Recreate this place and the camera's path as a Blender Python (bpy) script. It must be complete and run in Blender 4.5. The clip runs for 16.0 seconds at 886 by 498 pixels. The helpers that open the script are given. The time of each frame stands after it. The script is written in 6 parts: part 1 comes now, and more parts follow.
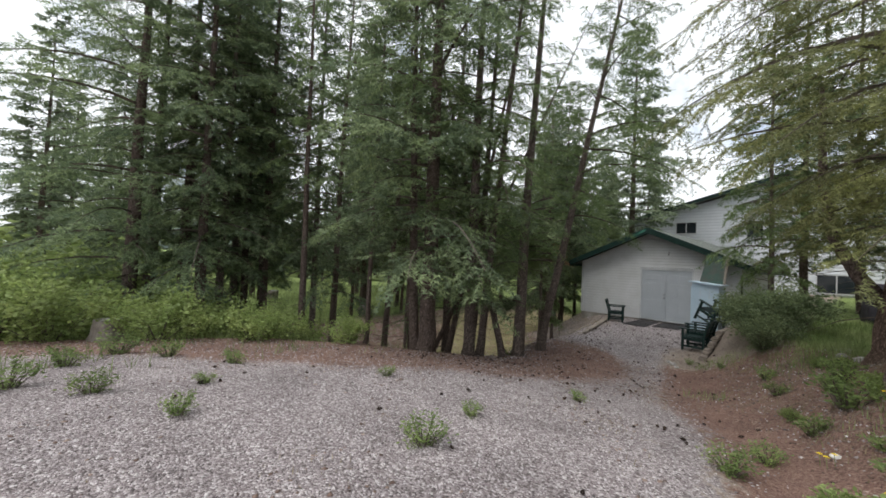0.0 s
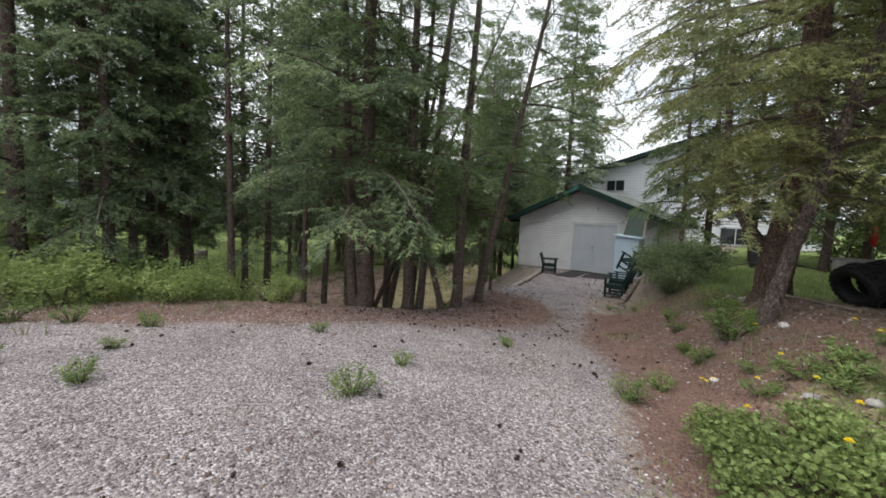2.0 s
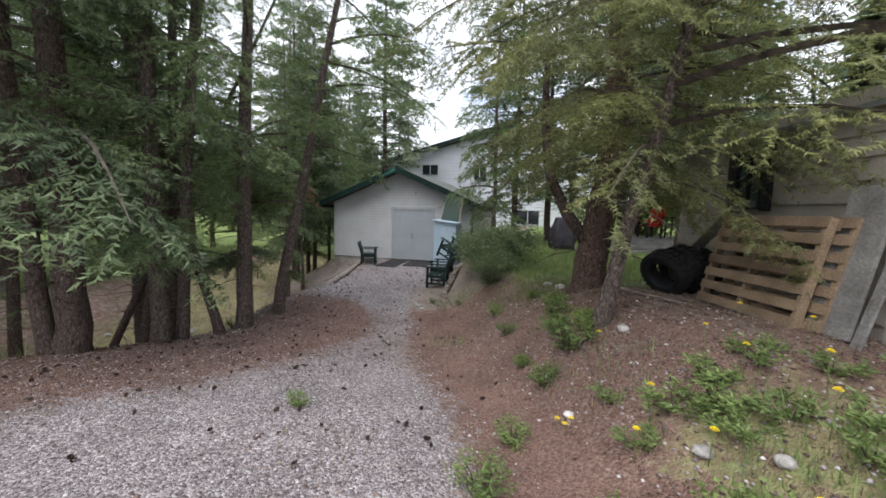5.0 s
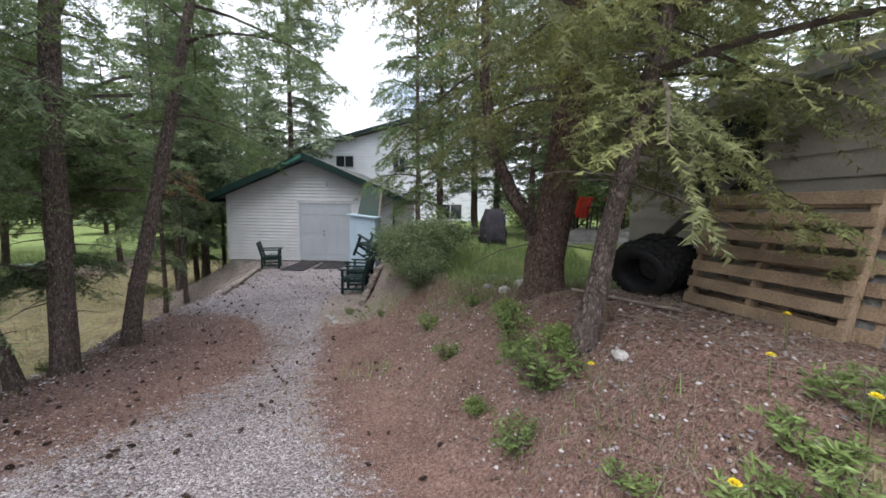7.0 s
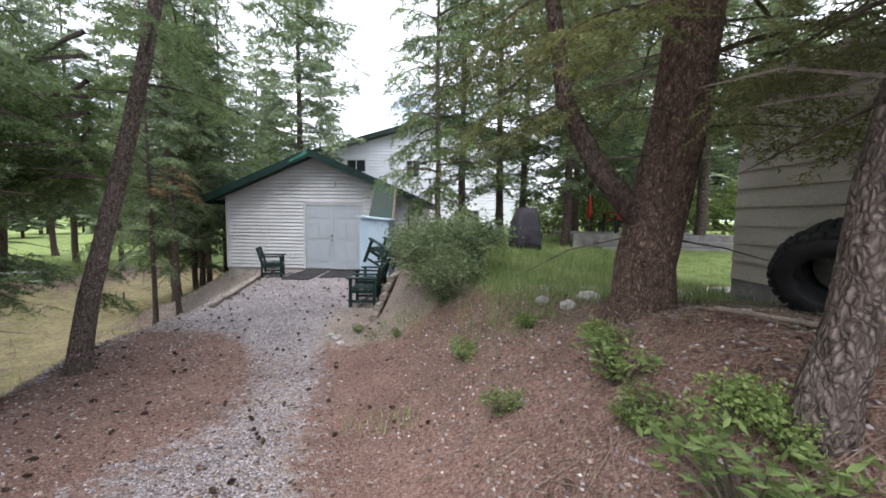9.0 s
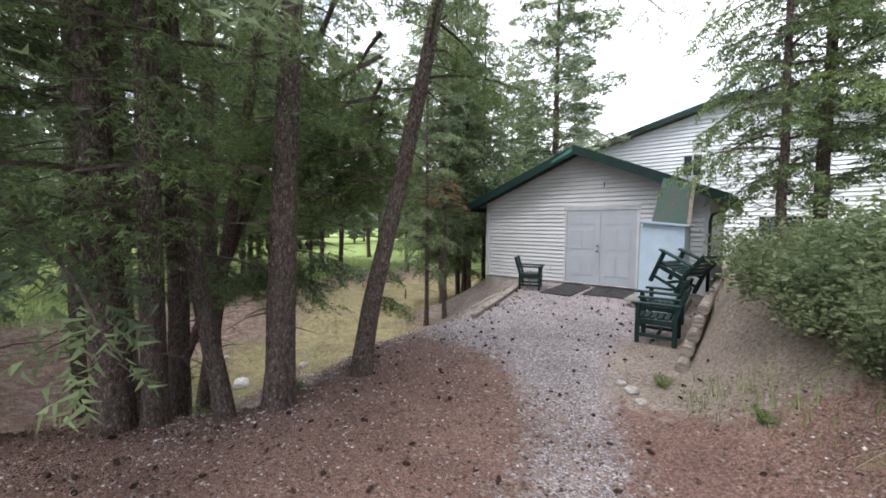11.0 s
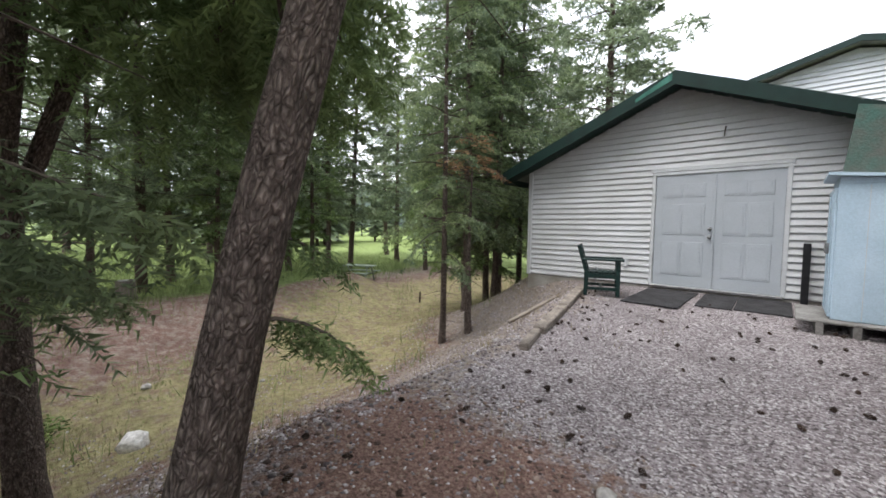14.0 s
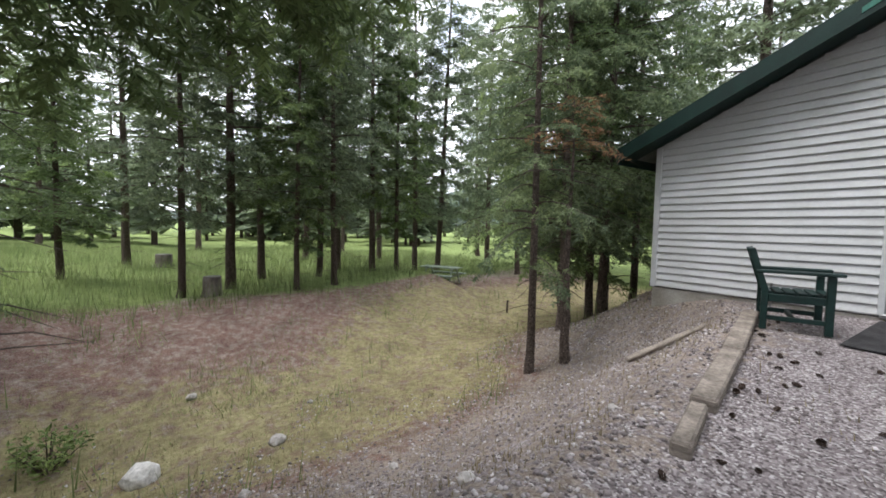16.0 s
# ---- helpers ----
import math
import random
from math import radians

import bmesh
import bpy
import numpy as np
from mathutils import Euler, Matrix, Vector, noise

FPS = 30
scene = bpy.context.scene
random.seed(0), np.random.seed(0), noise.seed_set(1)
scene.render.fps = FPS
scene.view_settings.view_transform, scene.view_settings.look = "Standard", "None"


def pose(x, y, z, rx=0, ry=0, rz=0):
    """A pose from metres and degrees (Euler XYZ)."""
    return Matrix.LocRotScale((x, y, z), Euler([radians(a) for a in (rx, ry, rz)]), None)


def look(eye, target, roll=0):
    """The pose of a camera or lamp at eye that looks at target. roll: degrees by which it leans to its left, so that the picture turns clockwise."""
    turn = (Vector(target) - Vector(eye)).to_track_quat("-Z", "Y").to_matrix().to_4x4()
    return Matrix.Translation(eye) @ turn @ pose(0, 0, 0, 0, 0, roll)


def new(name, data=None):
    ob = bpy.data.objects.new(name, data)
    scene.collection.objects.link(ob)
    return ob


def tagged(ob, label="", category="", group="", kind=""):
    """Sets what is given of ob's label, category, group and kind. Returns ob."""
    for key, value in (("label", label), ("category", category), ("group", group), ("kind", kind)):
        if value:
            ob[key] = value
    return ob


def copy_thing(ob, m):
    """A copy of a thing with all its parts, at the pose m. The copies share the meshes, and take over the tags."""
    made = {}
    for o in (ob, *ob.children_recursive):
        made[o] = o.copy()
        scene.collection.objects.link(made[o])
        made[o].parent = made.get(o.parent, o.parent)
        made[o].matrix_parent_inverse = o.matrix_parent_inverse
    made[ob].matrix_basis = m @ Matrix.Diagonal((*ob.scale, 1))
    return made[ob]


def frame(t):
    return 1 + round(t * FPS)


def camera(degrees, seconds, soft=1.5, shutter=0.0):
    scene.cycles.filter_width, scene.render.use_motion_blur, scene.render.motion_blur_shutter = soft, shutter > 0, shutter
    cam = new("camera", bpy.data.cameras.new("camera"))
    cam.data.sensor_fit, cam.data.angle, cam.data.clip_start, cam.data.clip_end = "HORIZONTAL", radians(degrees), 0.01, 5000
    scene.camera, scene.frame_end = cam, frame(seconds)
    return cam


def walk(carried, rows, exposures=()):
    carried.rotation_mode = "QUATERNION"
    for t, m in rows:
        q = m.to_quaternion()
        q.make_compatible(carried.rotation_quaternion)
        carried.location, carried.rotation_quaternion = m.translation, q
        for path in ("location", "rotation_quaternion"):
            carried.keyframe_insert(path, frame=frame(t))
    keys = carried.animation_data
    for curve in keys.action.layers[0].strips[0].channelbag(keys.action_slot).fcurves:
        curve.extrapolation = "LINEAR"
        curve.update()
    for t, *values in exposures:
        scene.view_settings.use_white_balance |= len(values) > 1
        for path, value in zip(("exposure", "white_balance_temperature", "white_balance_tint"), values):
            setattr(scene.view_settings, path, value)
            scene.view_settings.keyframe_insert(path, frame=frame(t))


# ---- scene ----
cam = camera(98.2, 16.0, soft=1.7)
PATH = [
    (0, (6.414, -16.918, 2.034), (4.922, -15.587, 2.092), 2.6),
    (0.5, (6.457, -16.851, 1.999), (5.004, -15.478, 2.041), 2.5),
    (1, (6.49, -16.809, 1.976), (5.094, -15.377, 2.017), 2.5),
    (1.5, (6.497, -16.792, 1.979), (5.164, -15.306, 1.866), 2.4),
    (2, (6.497, -16.768, 1.992), (5.22, -15.237, 1.84), 2.3),
    (2.5, (6.468, -16.654, 2.047), (5.502, -14.91, 1.886), 1.9),
    (3, (6.375, -16.41, 2.107), (5.745, -14.52, 1.927), 2.1),
    (5.5, (5.776, -14.606, 2.053), (5.403, -12.652, 1.844), 1.2),
    (6, (5.717, -14.235, 1.993), (5.542, -12.254, 1.781), 1.1),
    (6.5, (5.654, -13.891, 1.975), (5.55, -11.905, 1.762), 1.0),
    (7, (5.585, -13.546, 1.952), (5.517, -11.559, 1.737), 0.8),
    (7.5, (5.557, -13.218, 1.904), (5.579, -11.23, 1.691), 0.8),
    (8, (5.511, -12.948, 1.872), (5.619, -10.962, 1.663), 0.7),
    (8.5, (5.425, -12.605, 1.825), (5.587, -10.624, 1.608), 0.7),
    (9, (5.224, -12.099, 1.677), (5.097, -10.11, 1.515), 0.7),
    (9.5, (4.985, -11.784, 1.637), (4.508, -9.845, 1.523), 1.0),
    (10, (4.706, -11.448, 1.604), (3.834, -9.652, 1.487), 0.8),
    (12.5, (2.891, -9.5, 1.252), (1.545, -8.024, 1.157), 0.7),
    (13, (2.465, -9.008, 1.116), (1.124, -7.529, 1.008), 1.1),
    (13.5, (2.213, -8.529, 1.072), (0.862, -7.058, 0.967), 1.2),
    (14, (1.917, -8.022, 0.993), (0.576, -6.542, 0.885), 1.0),
    (14.5, (1.626, -7.563, 0.951), (0.288, -6.081, 0.842), 1.0),
    (15, (1.326, -7.15, 0.891), (-0.012, -5.668, 0.779), 0.8),
    (15.5, (1.013, -6.865, 0.895), (-0.488, -5.548, 0.771), 0.9),
    (16, (0.809, -6.615, 0.892), (-0.854, -5.508, 0.782), 1.2),
]
walk(cam, [(t, look(eye, target, roll)) for t, eye, target, roll in PATH],
     exposures=[(0, 0.42, 6400, 8.5), (3, 0.6, 6300, 10), (7, 0.98, 6050, 12), (9.5, 1.38, 6050, 13), (12.5, 1.42, 6250, 12), (14, 1.33, 6250, 11), (16, 1.25, 6200, 11)])

# ---------------------------------------------------------------- world and light
world = bpy.data.worlds.new("overcast_sky")
scene.world = world
world.use_nodes = True
wn = world.node_tree
wn.nodes.clear()
w_out = wn.nodes.new("ShaderNodeOutputWorld")
w_bg = wn.nodes.new("ShaderNodeBackground")
w_sky = wn.nodes.new("ShaderNodeTexSky")
w_sky.sky_type = 'NISHITA'
w_sky.sun_disc = False
w_sky.sun_elevation = radians(62)
w_sky.sun_rotation = radians(205)
w_cloud = wn.nodes.new("ShaderNodeTexNoise")
w_cloud.inputs["Scale"].default_value = 3.2
w_cloud.inputs["Detail"].default_value = 6
w_cloud.inputs["Roughness"].default_value = 0.6
w_ramp = wn.nodes.new("ShaderNodeValToRGB")
w_ramp.color_ramp.elements[0].position, w_ramp.color_ramp.elements[1].position = 0.26, 0.50
w_mix = wn.nodes.new("ShaderNodeMix")
w_mix.data_type = 'RGBA'
w_mix.inputs["B"].default_value = (9.4, 9.6, 10.0, 1)
wn.links.new(w_cloud.outputs["Fac"], w_ramp.inputs["Fac"])
wn.links.new(w_ramp.outputs["Color"], w_mix.inputs["Factor"])
wn.links.new(w_sky.outputs["Color"], w_mix.inputs["A"])
wn.links.new(w_mix.outputs["Result"], w_bg.inputs["Color"])
w_bg.inputs["Strength"].default_value = 0.1
wn.links.new(w_bg.outputs["Background"], w_out.inputs["Surface"])

sun = new("sun", bpy.data.lights.new("sun", 'SUN'))
sun.data.energy, sun.data.angle, sun.data.color = 2.1, radians(50), (1.0, 0.96, 0.9)
sun.matrix_world = look((-9, -19, 40), (0, 0, 0))

# ---------------------------------------------------------------- materials


def material(name, base, rough=0.8, dark=None, scale=6.0, bump=0.3, bump_scale=40.0, metal=0.0, stretch=(1, 1, 1), fine=0.25, spec=0.3, random_amount=0.0):
    """A surface with broad stains, fine grain and relief; the texture lies in the object's own space."""
    m = bpy.data.materials.new(name)
    m.use_nodes = True
    nt = m.node_tree
    b = nt.nodes["Principled BSDF"]
    b.inputs["Metallic"].default_value = metal
    b.inputs["Specular IOR Level"].default_value = spec
    co = nt.nodes.new("ShaderNodeTexCoord")
    mp = nt.nodes.new("ShaderNodeMapping")
    mp.inputs["Scale"].default_value = stretch
    nt.links.new(co.outputs["Object"], mp.inputs["Vector"])
    n1 = nt.nodes.new("ShaderNodeTexNoise")
    n1.inputs["Scale"].default_value, n1.inputs["Detail"].default_value = scale, 5
    n2 = nt.nodes.new("ShaderNodeTexNoise")
    n2.inputs["Scale"].default_value, n2.inputs["Detail"].default_value = bump_scale, 6
    nt.links.new(mp.outputs["Vector"], n1.inputs["Vector"])
    nt.links.new(mp.outputs["Vector"], n2.inputs["Vector"])
    dark = dark or tuple(c * 0.6 for c in base)
    ramp = nt.nodes.new("ShaderNodeValToRGB")
    ramp.color_ramp.elements[0].position, ramp.color_ramp.elements[1].position = 0.35, 0.65
    ramp.color_ramp.elements[0].color, ramp.color_ramp.elements[1].color = (*dark, 1), (*base, 1)
    nt.links.new(n1.outputs["Fac"], ramp.inputs["Fac"])
    hs = nt.nodes.new("ShaderNodeHueSaturation")
    nt.links.new(ramp.outputs["Color"], hs.inputs["Color"])
    mr = nt.nodes.new("ShaderNodeMapRange")
    mr.inputs["From Min"].default_value, mr.inputs["From Max"].default_value = 0.3, 0.7
    mr.inputs["To Min"].default_value, mr.inputs["To Max"].default_value = 1 - fine, 1 + fine
    nt.links.new(n2.outputs["Fac"], mr.inputs["Value"])
    if random_amount:
        oi = nt.nodes.new("ShaderNodeObjectInfo")
        r2 = nt.nodes.new("ShaderNodeMapRange")
        r2.inputs["To Min"].default_value, r2.inputs["To Max"].default_value = 1 - random_amount, 1 + random_amount
        nt.links.new(oi.outputs["Random"], r2.inputs["Value"])
        mul = nt.nodes.new("ShaderNodeMath")
        mul.operation = 'MULTIPLY'
        nt.links.new(mr.outputs["Result"], mul.inputs[0])
        nt.links.new(r2.outputs["Result"], mul.inputs[1])
        nt.links.new(mul.outputs["Value"], hs.inputs["Value"])
    else:
        nt.links.new(mr.outputs["Result"], hs.inputs["Value"])
    nt.links.new(hs.outputs["Color"], b.inputs["Base Color"])
    b.inputs["Roughness"].default_value = rough
    bp = nt.nodes.new("ShaderNodeBump")
    bp.inputs["Strength"].default_value, bp.inputs["Distance"].default_value = bump, 0.02
    nt.links.new(n2.outputs["Fac"], bp.inputs["Height"])
    nt.links.new(bp.outputs["Normal"], b.inputs["Normal"])
    return m


def leaf_material(name, colour, tip, spread=0.35, through_light=0.25):
    """Needles and leaves: every one has its own shade, patches of fresher growth, some light passes through."""
    m = bpy.data.materials.new(name)
    m.use_nodes = True
    nt = m.node_tree
    nt.nodes.clear()
    out = nt.nodes.new("ShaderNodeOutputMaterial")
    b = nt.nodes.new("ShaderNodeBsdfPrincipled")
    b.inputs["Roughness"].default_value = 0.6
    b.inputs["Specular IOR Level"].default_value = 0.25
    tr = nt.nodes.new("ShaderNodeBsdfTranslucent")
    mix = nt.nodes.new("ShaderNodeMixShader")
    mix.inputs["Fac"].default_value = through_light
    geo = nt.nodes.new("ShaderNodeNewGeometry")
    co = nt.nodes.new("ShaderNodeTexCoord")
    n1 = nt.nodes.new("ShaderNodeTexNoise")
    n1.inputs["Scale"].default_value, n1.inputs["Detail"].default_value = 0.9, 4
    nt.links.new(co.outputs["Object"], n1.inputs["Vector"])
    ramp = nt.nodes.new("ShaderNodeValToRGB")
    ramp.color_ramp.elements[0].position, ramp.color_ramp.elements[1].position = 0.38, 0.64
    ramp.color_ramp.elements[0].color, ramp.color_ramp.elements[1].color = (*colour, 1), (*tip, 1)
    nt.links.new(n1.outputs["Fac"], ramp.inputs["Fac"])
    hs = nt.nodes.new("ShaderNodeHueSaturation")
    nt.links.new(ramp.outputs["Color"], hs.inputs["Color"])
    mr = nt.nodes.new("ShaderNodeMapRange")
    mr.inputs["To Min"].default_value, mr.inputs["To Max"].default_value = 1 - spread, 1 + spread
    nt.links.new(geo.outputs["Random Per Island"], mr.inputs["Value"])
    oi = nt.nodes.new("ShaderNodeObjectInfo")
    r2 = nt.nodes.new("ShaderNodeMapRange")
    r2.inputs["To Min"].default_value, r2.inputs["To Max"].default_value = 0.82, 1.15
    nt.links.new(oi.outputs["Random"], r2.inputs["Value"])
    mul = nt.nodes.new("ShaderNodeMath")
    mul.operation = 'MULTIPLY'
    nt.links.new(mr.outputs["Result"], mul.inputs[0])
    nt.links.new(r2.outputs["Result"], mul.inputs[1])
    nt.links.new(mul.outputs["Value"], hs.inputs["Value"])
    nt.links.new(hs.outputs["Color"], b.inputs["Base Color"])
    nt.links.new(hs.outputs["Color"], tr.inputs["Color"])
    nt.links.new(b.outputs["BSDF"], mix.inputs[1])
    nt.links.new(tr.outputs["BSDF"], mix.inputs[2])
    nt.links.new(mix.outputs["Shader"], out.inputs["Surface"])
    return m


def bark_material(name, base, dark):
    """Furrowed bark: long plates from stretched cells, with grain."""
    m = bpy.data.materials.new(name)
    m.use_nodes = True
    nt = m.node_tree
    b = nt.nodes["Principled BSDF"]
    b.inputs["Roughness"].default_value = 0.95
    b.inputs["Specular IOR Level"].default_value = 0.1
    co = nt.nodes.new("ShaderNodeTexCoord")
    mp = nt.nodes.new("ShaderNodeMapping")
    mp.inputs["Scale"].default_value = (1, 1, 0.5)
    nt.links.new(co.outputs["Object"], mp.inputs["Vector"])
    warp = nt.nodes.new("ShaderNodeTexNoise")
    warp.inputs["Scale"].default_value, warp.inputs["Detail"].default_value = 9, 4
    nt.links.new(mp.outputs["Vector"], warp.inputs["Vector"])
    add = nt.nodes.new("ShaderNodeMixRGB")
    add.blend_type = 'ADD'
    add.inputs["Fac"].default_value = 0.12
    nt.links.new(mp.outputs["Vector"], add.inputs["Color1"])
    nt.links.new(warp.outputs["Color"], add.inputs["Color2"])
    vo = nt.nodes.new("ShaderNodeTexVoronoi")
    vo.feature = 'DISTANCE_TO_EDGE'
    vo.inputs["Scale"].default_value = 40
    nt.links.new(add.outputs["Color"], vo.inputs["Vector"])
    n2 = nt.nodes.new("ShaderNodeTexNoise")
    n2.inputs["Scale"].default_value, n2.inputs["Detail"].default_value = 30, 7
    nt.links.new(mp.outputs["Vector"], n2.inputs["Vector"])
    ramp = nt.nodes.new("ShaderNodeValToRGB")
    ramp.color_ramp.elements[0].position, ramp.color_ramp.elements[1].position = 0.0, 0.5
    ramp.color_ramp.elements[0].color, ramp.color_ramp.elements[1].color = (*dark, 1), (*base, 1)
    nt.links.new(vo.outputs["Distance"], ramp.inputs["Fac"])
    hs = nt.nodes.new("ShaderNodeHueSaturation")
    mr = nt.nodes.new("ShaderNodeMapRange")
    mr.inputs["From Min"].default_value, mr.inputs["From Max"].default_value = 0.3, 0.7
    mr.inputs["To Min"].default_value, mr.inputs["To Max"].default_value = 0.5, 1.5
    nt.links.new(n2.outputs["Fac"], mr.inputs["Value"])
    nt.links.new(mr.outputs["Result"], hs.inputs["Value"])
    nt.links.new(ramp.outputs["Color"], hs.inputs["Color"])
    nt.links.new(hs.outputs["Color"], b.inputs["Base Color"])
    hsum = nt.nodes.new("ShaderNodeMath")
    hsum.operation = 'MULTIPLY_ADD'
    hsum.inputs[1].default_value = 1.2
    nt.links.new(vo.outputs["Distance"], hsum.inputs[0])
    nt.links.new(n2.outputs["Fac"], hsum.inputs[2])
    bp = nt.nodes.new("ShaderNodeBump")
    bp.inputs["Strength"].default_value, bp.inputs["Distance"].default_value = 1.0, 0.03
    nt.links.new(hsum.outputs["Value"], bp.inputs["Height"])
    nt.links.new(bp.outputs["Normal"], b.inputs["Normal"])
    return m


def ground_material():
    """One sheet of soil: gravel, needle litter, lawn, dry grass and bare dirt, each by its own mask of the plan."""
    m = bpy.data.materials.new("ground_soil")
    m.use_nodes = True
    nt = m.node_tree
    b = nt.nodes["Principled BSDF"]
    b.inputs["Roughness"].default_value = 0.95
    b.inputs["Specular IOR Level"].default_value = 0.1
    co = nt.nodes.new("ShaderNodeTexCoord")

    def noise_tex(scale, detail=5, rough=0.6):
        n = nt.nodes.new("ShaderNodeTexNoise")
        n.inputs["Scale"].default_value, n.inputs["Detail"].default_value, n.inputs["Roughness"].default_value = scale, detail, rough
        nt.links.new(co.outputs["Object"], n.inputs["Vector"])
        return n.outputs["Fac"]

    def ramp_of(fac, stops):
        r = nt.nodes.new("ShaderNodeValToRGB")
        while len(r.color_ramp.elements) < len(stops):
            r.color_ramp.elements.new(0.5)
        for e, (p, c) in zip(r.color_ramp.elements, stops):
            e.position, e.color = p, (*c, 1)
        nt.links.new(fac, r.inputs["Fac"])
        return r.outputs["Color"]

    def blend(a, c, fac):
        x = nt.nodes.new("ShaderNodeMix")
        x.data_type = 'RGBA'
        nt.links.new(fac, x.inputs["Factor"])
        nt.links.new(a, x.inputs["A"])
        nt.links.new(c, x.inputs["B"])
        return x.outputs["Result"]

    def mask(name, rough_edge=0.5, scale=7.0):
        a = nt.nodes.new("ShaderNodeAttribute")
        a.attribute_name = name
        s = nt.nodes.new("ShaderNodeMath")
        s.operation = 'MULTIPLY_ADD'
        n = noise_tex(scale, 8, 0.7)
        sub = nt.nodes.new("ShaderNodeMath")
        sub.operation = 'SUBTRACT'
        nt.links.new(n, sub.inputs[0])
        sub.inputs[1].default_value = 0.5
        nt.links.new(sub.outputs["Value"], s.inputs[0])
        s.inputs[1].default_value = rough_edge * 4
        nt.links.new(a.outputs["Fac"], s.inputs[2])
        r = nt.nodes.new("ShaderNodeMapRange")
        r.inputs["From Min"].default_value, r.inputs["From Max"].default_value = 0.35, 0.65
        nt.links.new(s.outputs["Value"], r.inputs["Value"])
        return r.outputs["Result"]

    vo = nt.nodes.new("ShaderNodeTexVoronoi")
    vo.inputs["Scale"].default_value = 68
    nt.links.new(co.outputs["Object"], vo.inputs["Vector"])
    bw = nt.nodes.new("ShaderNodeSeparateColor")
    nt.links.new(vo.outputs["Color"], bw.inputs["Color"])
    gravel = ramp_of(bw.outputs["Red"], GRAVEL)
    litter = ramp_of(noise_tex(38, 8, 0.85), LITTER)
    dirt = ramp_of(noise_tex(26, 8, 0.75), DIRT)
    lawn = ramp_of(noise_tex(5, 8, 0.75), LAWN)
    dry = ramp_of(noise_tex(9, 8, 0.75), DRY)
    colour = blend(dirt, litter, mask("litter", 0.55, 6))
    colour = blend(colour, dry, mask("dry", 0.4, 4))
    colour = blend(colour, lawn, mask("lawn", 0.4, 5))
    colour = blend(colour, gravel, mask("gravel", 0.5, 9))
    hs = nt.nodes.new("ShaderNodeHueSaturation")
    mr = nt.nodes.new("ShaderNodeMapRange")
    mr.inputs["From Min"].default_value, mr.inputs["From Max"].default_value = 0.3, 0.7
    mr.inputs["To Min"].default_value, mr.inputs["To Max"].default_value = 0.8, 1.18
    nt.links.new(noise_tex(1.3, 5), mr.inputs["Value"])
    nt.links.new(mr.outputs["Result"], hs.inputs["Value"])
    nt.links.new(colour, hs.inputs["Color"])
    nt.links.new(hs.outputs["Color"], b.inputs["Base Color"])
    bp = nt.nodes.new("ShaderNodeBump")
    bp.inputs["Strength"].default_value, bp.inputs["Distance"].default_value = 0.9, 0.02
    mul = nt.nodes.new("ShaderNodeMath")
    mul.operation = 'SUBTRACT'
    nt.links.new(noise_tex(60, 6, 0.7), mul.inputs[0])
    nt.links.new(vo.outputs["Distance"], mul.inputs[1])
    nt.links.new(mul.outputs["Value"], bp.inputs["Height"])
    nt.links.new(bp.outputs["Normal"], b.inputs["Normal"])
    return m


GRAVEL = [(0.0, (0.10, 0.083, 0.083)), (0.35, (0.24, 0.206, 0.208)), (0.78, (0.38, 0.336, 0.338)), (1.0, (0.62, 0.58, 0.58))]
LITTER = [(0.33, (0.046, 0.030, 0.026)), (0.5, (0.205, 0.125, 0.102)), (0.68, (0.43, 0.315, 0.27))]
DIRT = [(0.32, (0.14, 0.108, 0.086)), (0.5, (0.30, 0.245, 0.205)), (0.7, (0.48, 0.415, 0.365))]
LAWN = [(0.3, (0.12, 0.165, 0.055)), (0.5, (0.205, 0.265, 0.09)), (0.72, (0.32, 0.365, 0.165))]
DRY = [(0.3, (0.18, 0.155, 0.08)), (0.5, (0.31, 0.275, 0.145)), (0.72, (0.44, 0.39, 0.23))]

M_GROUND = ground_material()
M_SIDING = material("white_vinyl_siding", (0.55, 0.555, 0.565), 0.55, (0.48, 0.485, 0.485), 1.5, 0.05, 30, fine=0.05)
M_HOUSE = material("house_white_siding", (0.66, 0.68, 0.71), 0.55, (0.59, 0.61, 0.64), 1.2, 0.05, 30, fine=0.04)
M_GREEN = material("green_fascia_paint", (0.0045, 0.024, 0.019), 0.5, (0.003, 0.016, 0.013), 4, 0.15, 60, fine=0.2)
M_GREEN_WORN = material("faded_green_paint", (0.05, 0.17, 0.13), 0.6, (0.02, 0.09, 0.07), 5, 0.2, 60)
M_DOOR = material("grey_steel_door", (0.40, 0.425, 0.455), 0.45, (0.365, 0.39, 0.415), 1.5, 0.04, 40, fine=0.04)
M_TRIM = material("pale_trim", (0.55, 0.56, 0.57), 0.5, (0.47, 0.48, 0.49), 3, 0.05, 50, fine=0.05)
M_SHINGLE = material("grey_green_shingle", (0.22, 0.235, 0.215), 0.95, (0.15, 0.165, 0.15), 3, 0.5, 90, fine=0.25)
M_CONCRETE = material("concrete", (0.36, 0.34, 0.31), 0.9, (0.24, 0.22, 0.19), 3, 0.3, 50)
M_CABINET = material("pale_blue_paint", (0.47, 0.58, 0.67), 0.55, (0.41, 0.52, 0.61), 3, 0.1, 60, fine=0.08)
M_CHAIR = material("dark_green_chair_paint", (0.006, 0.026, 0.022), 0.5, (0.004, 0.016, 0.014), 8, 0.2, 70)
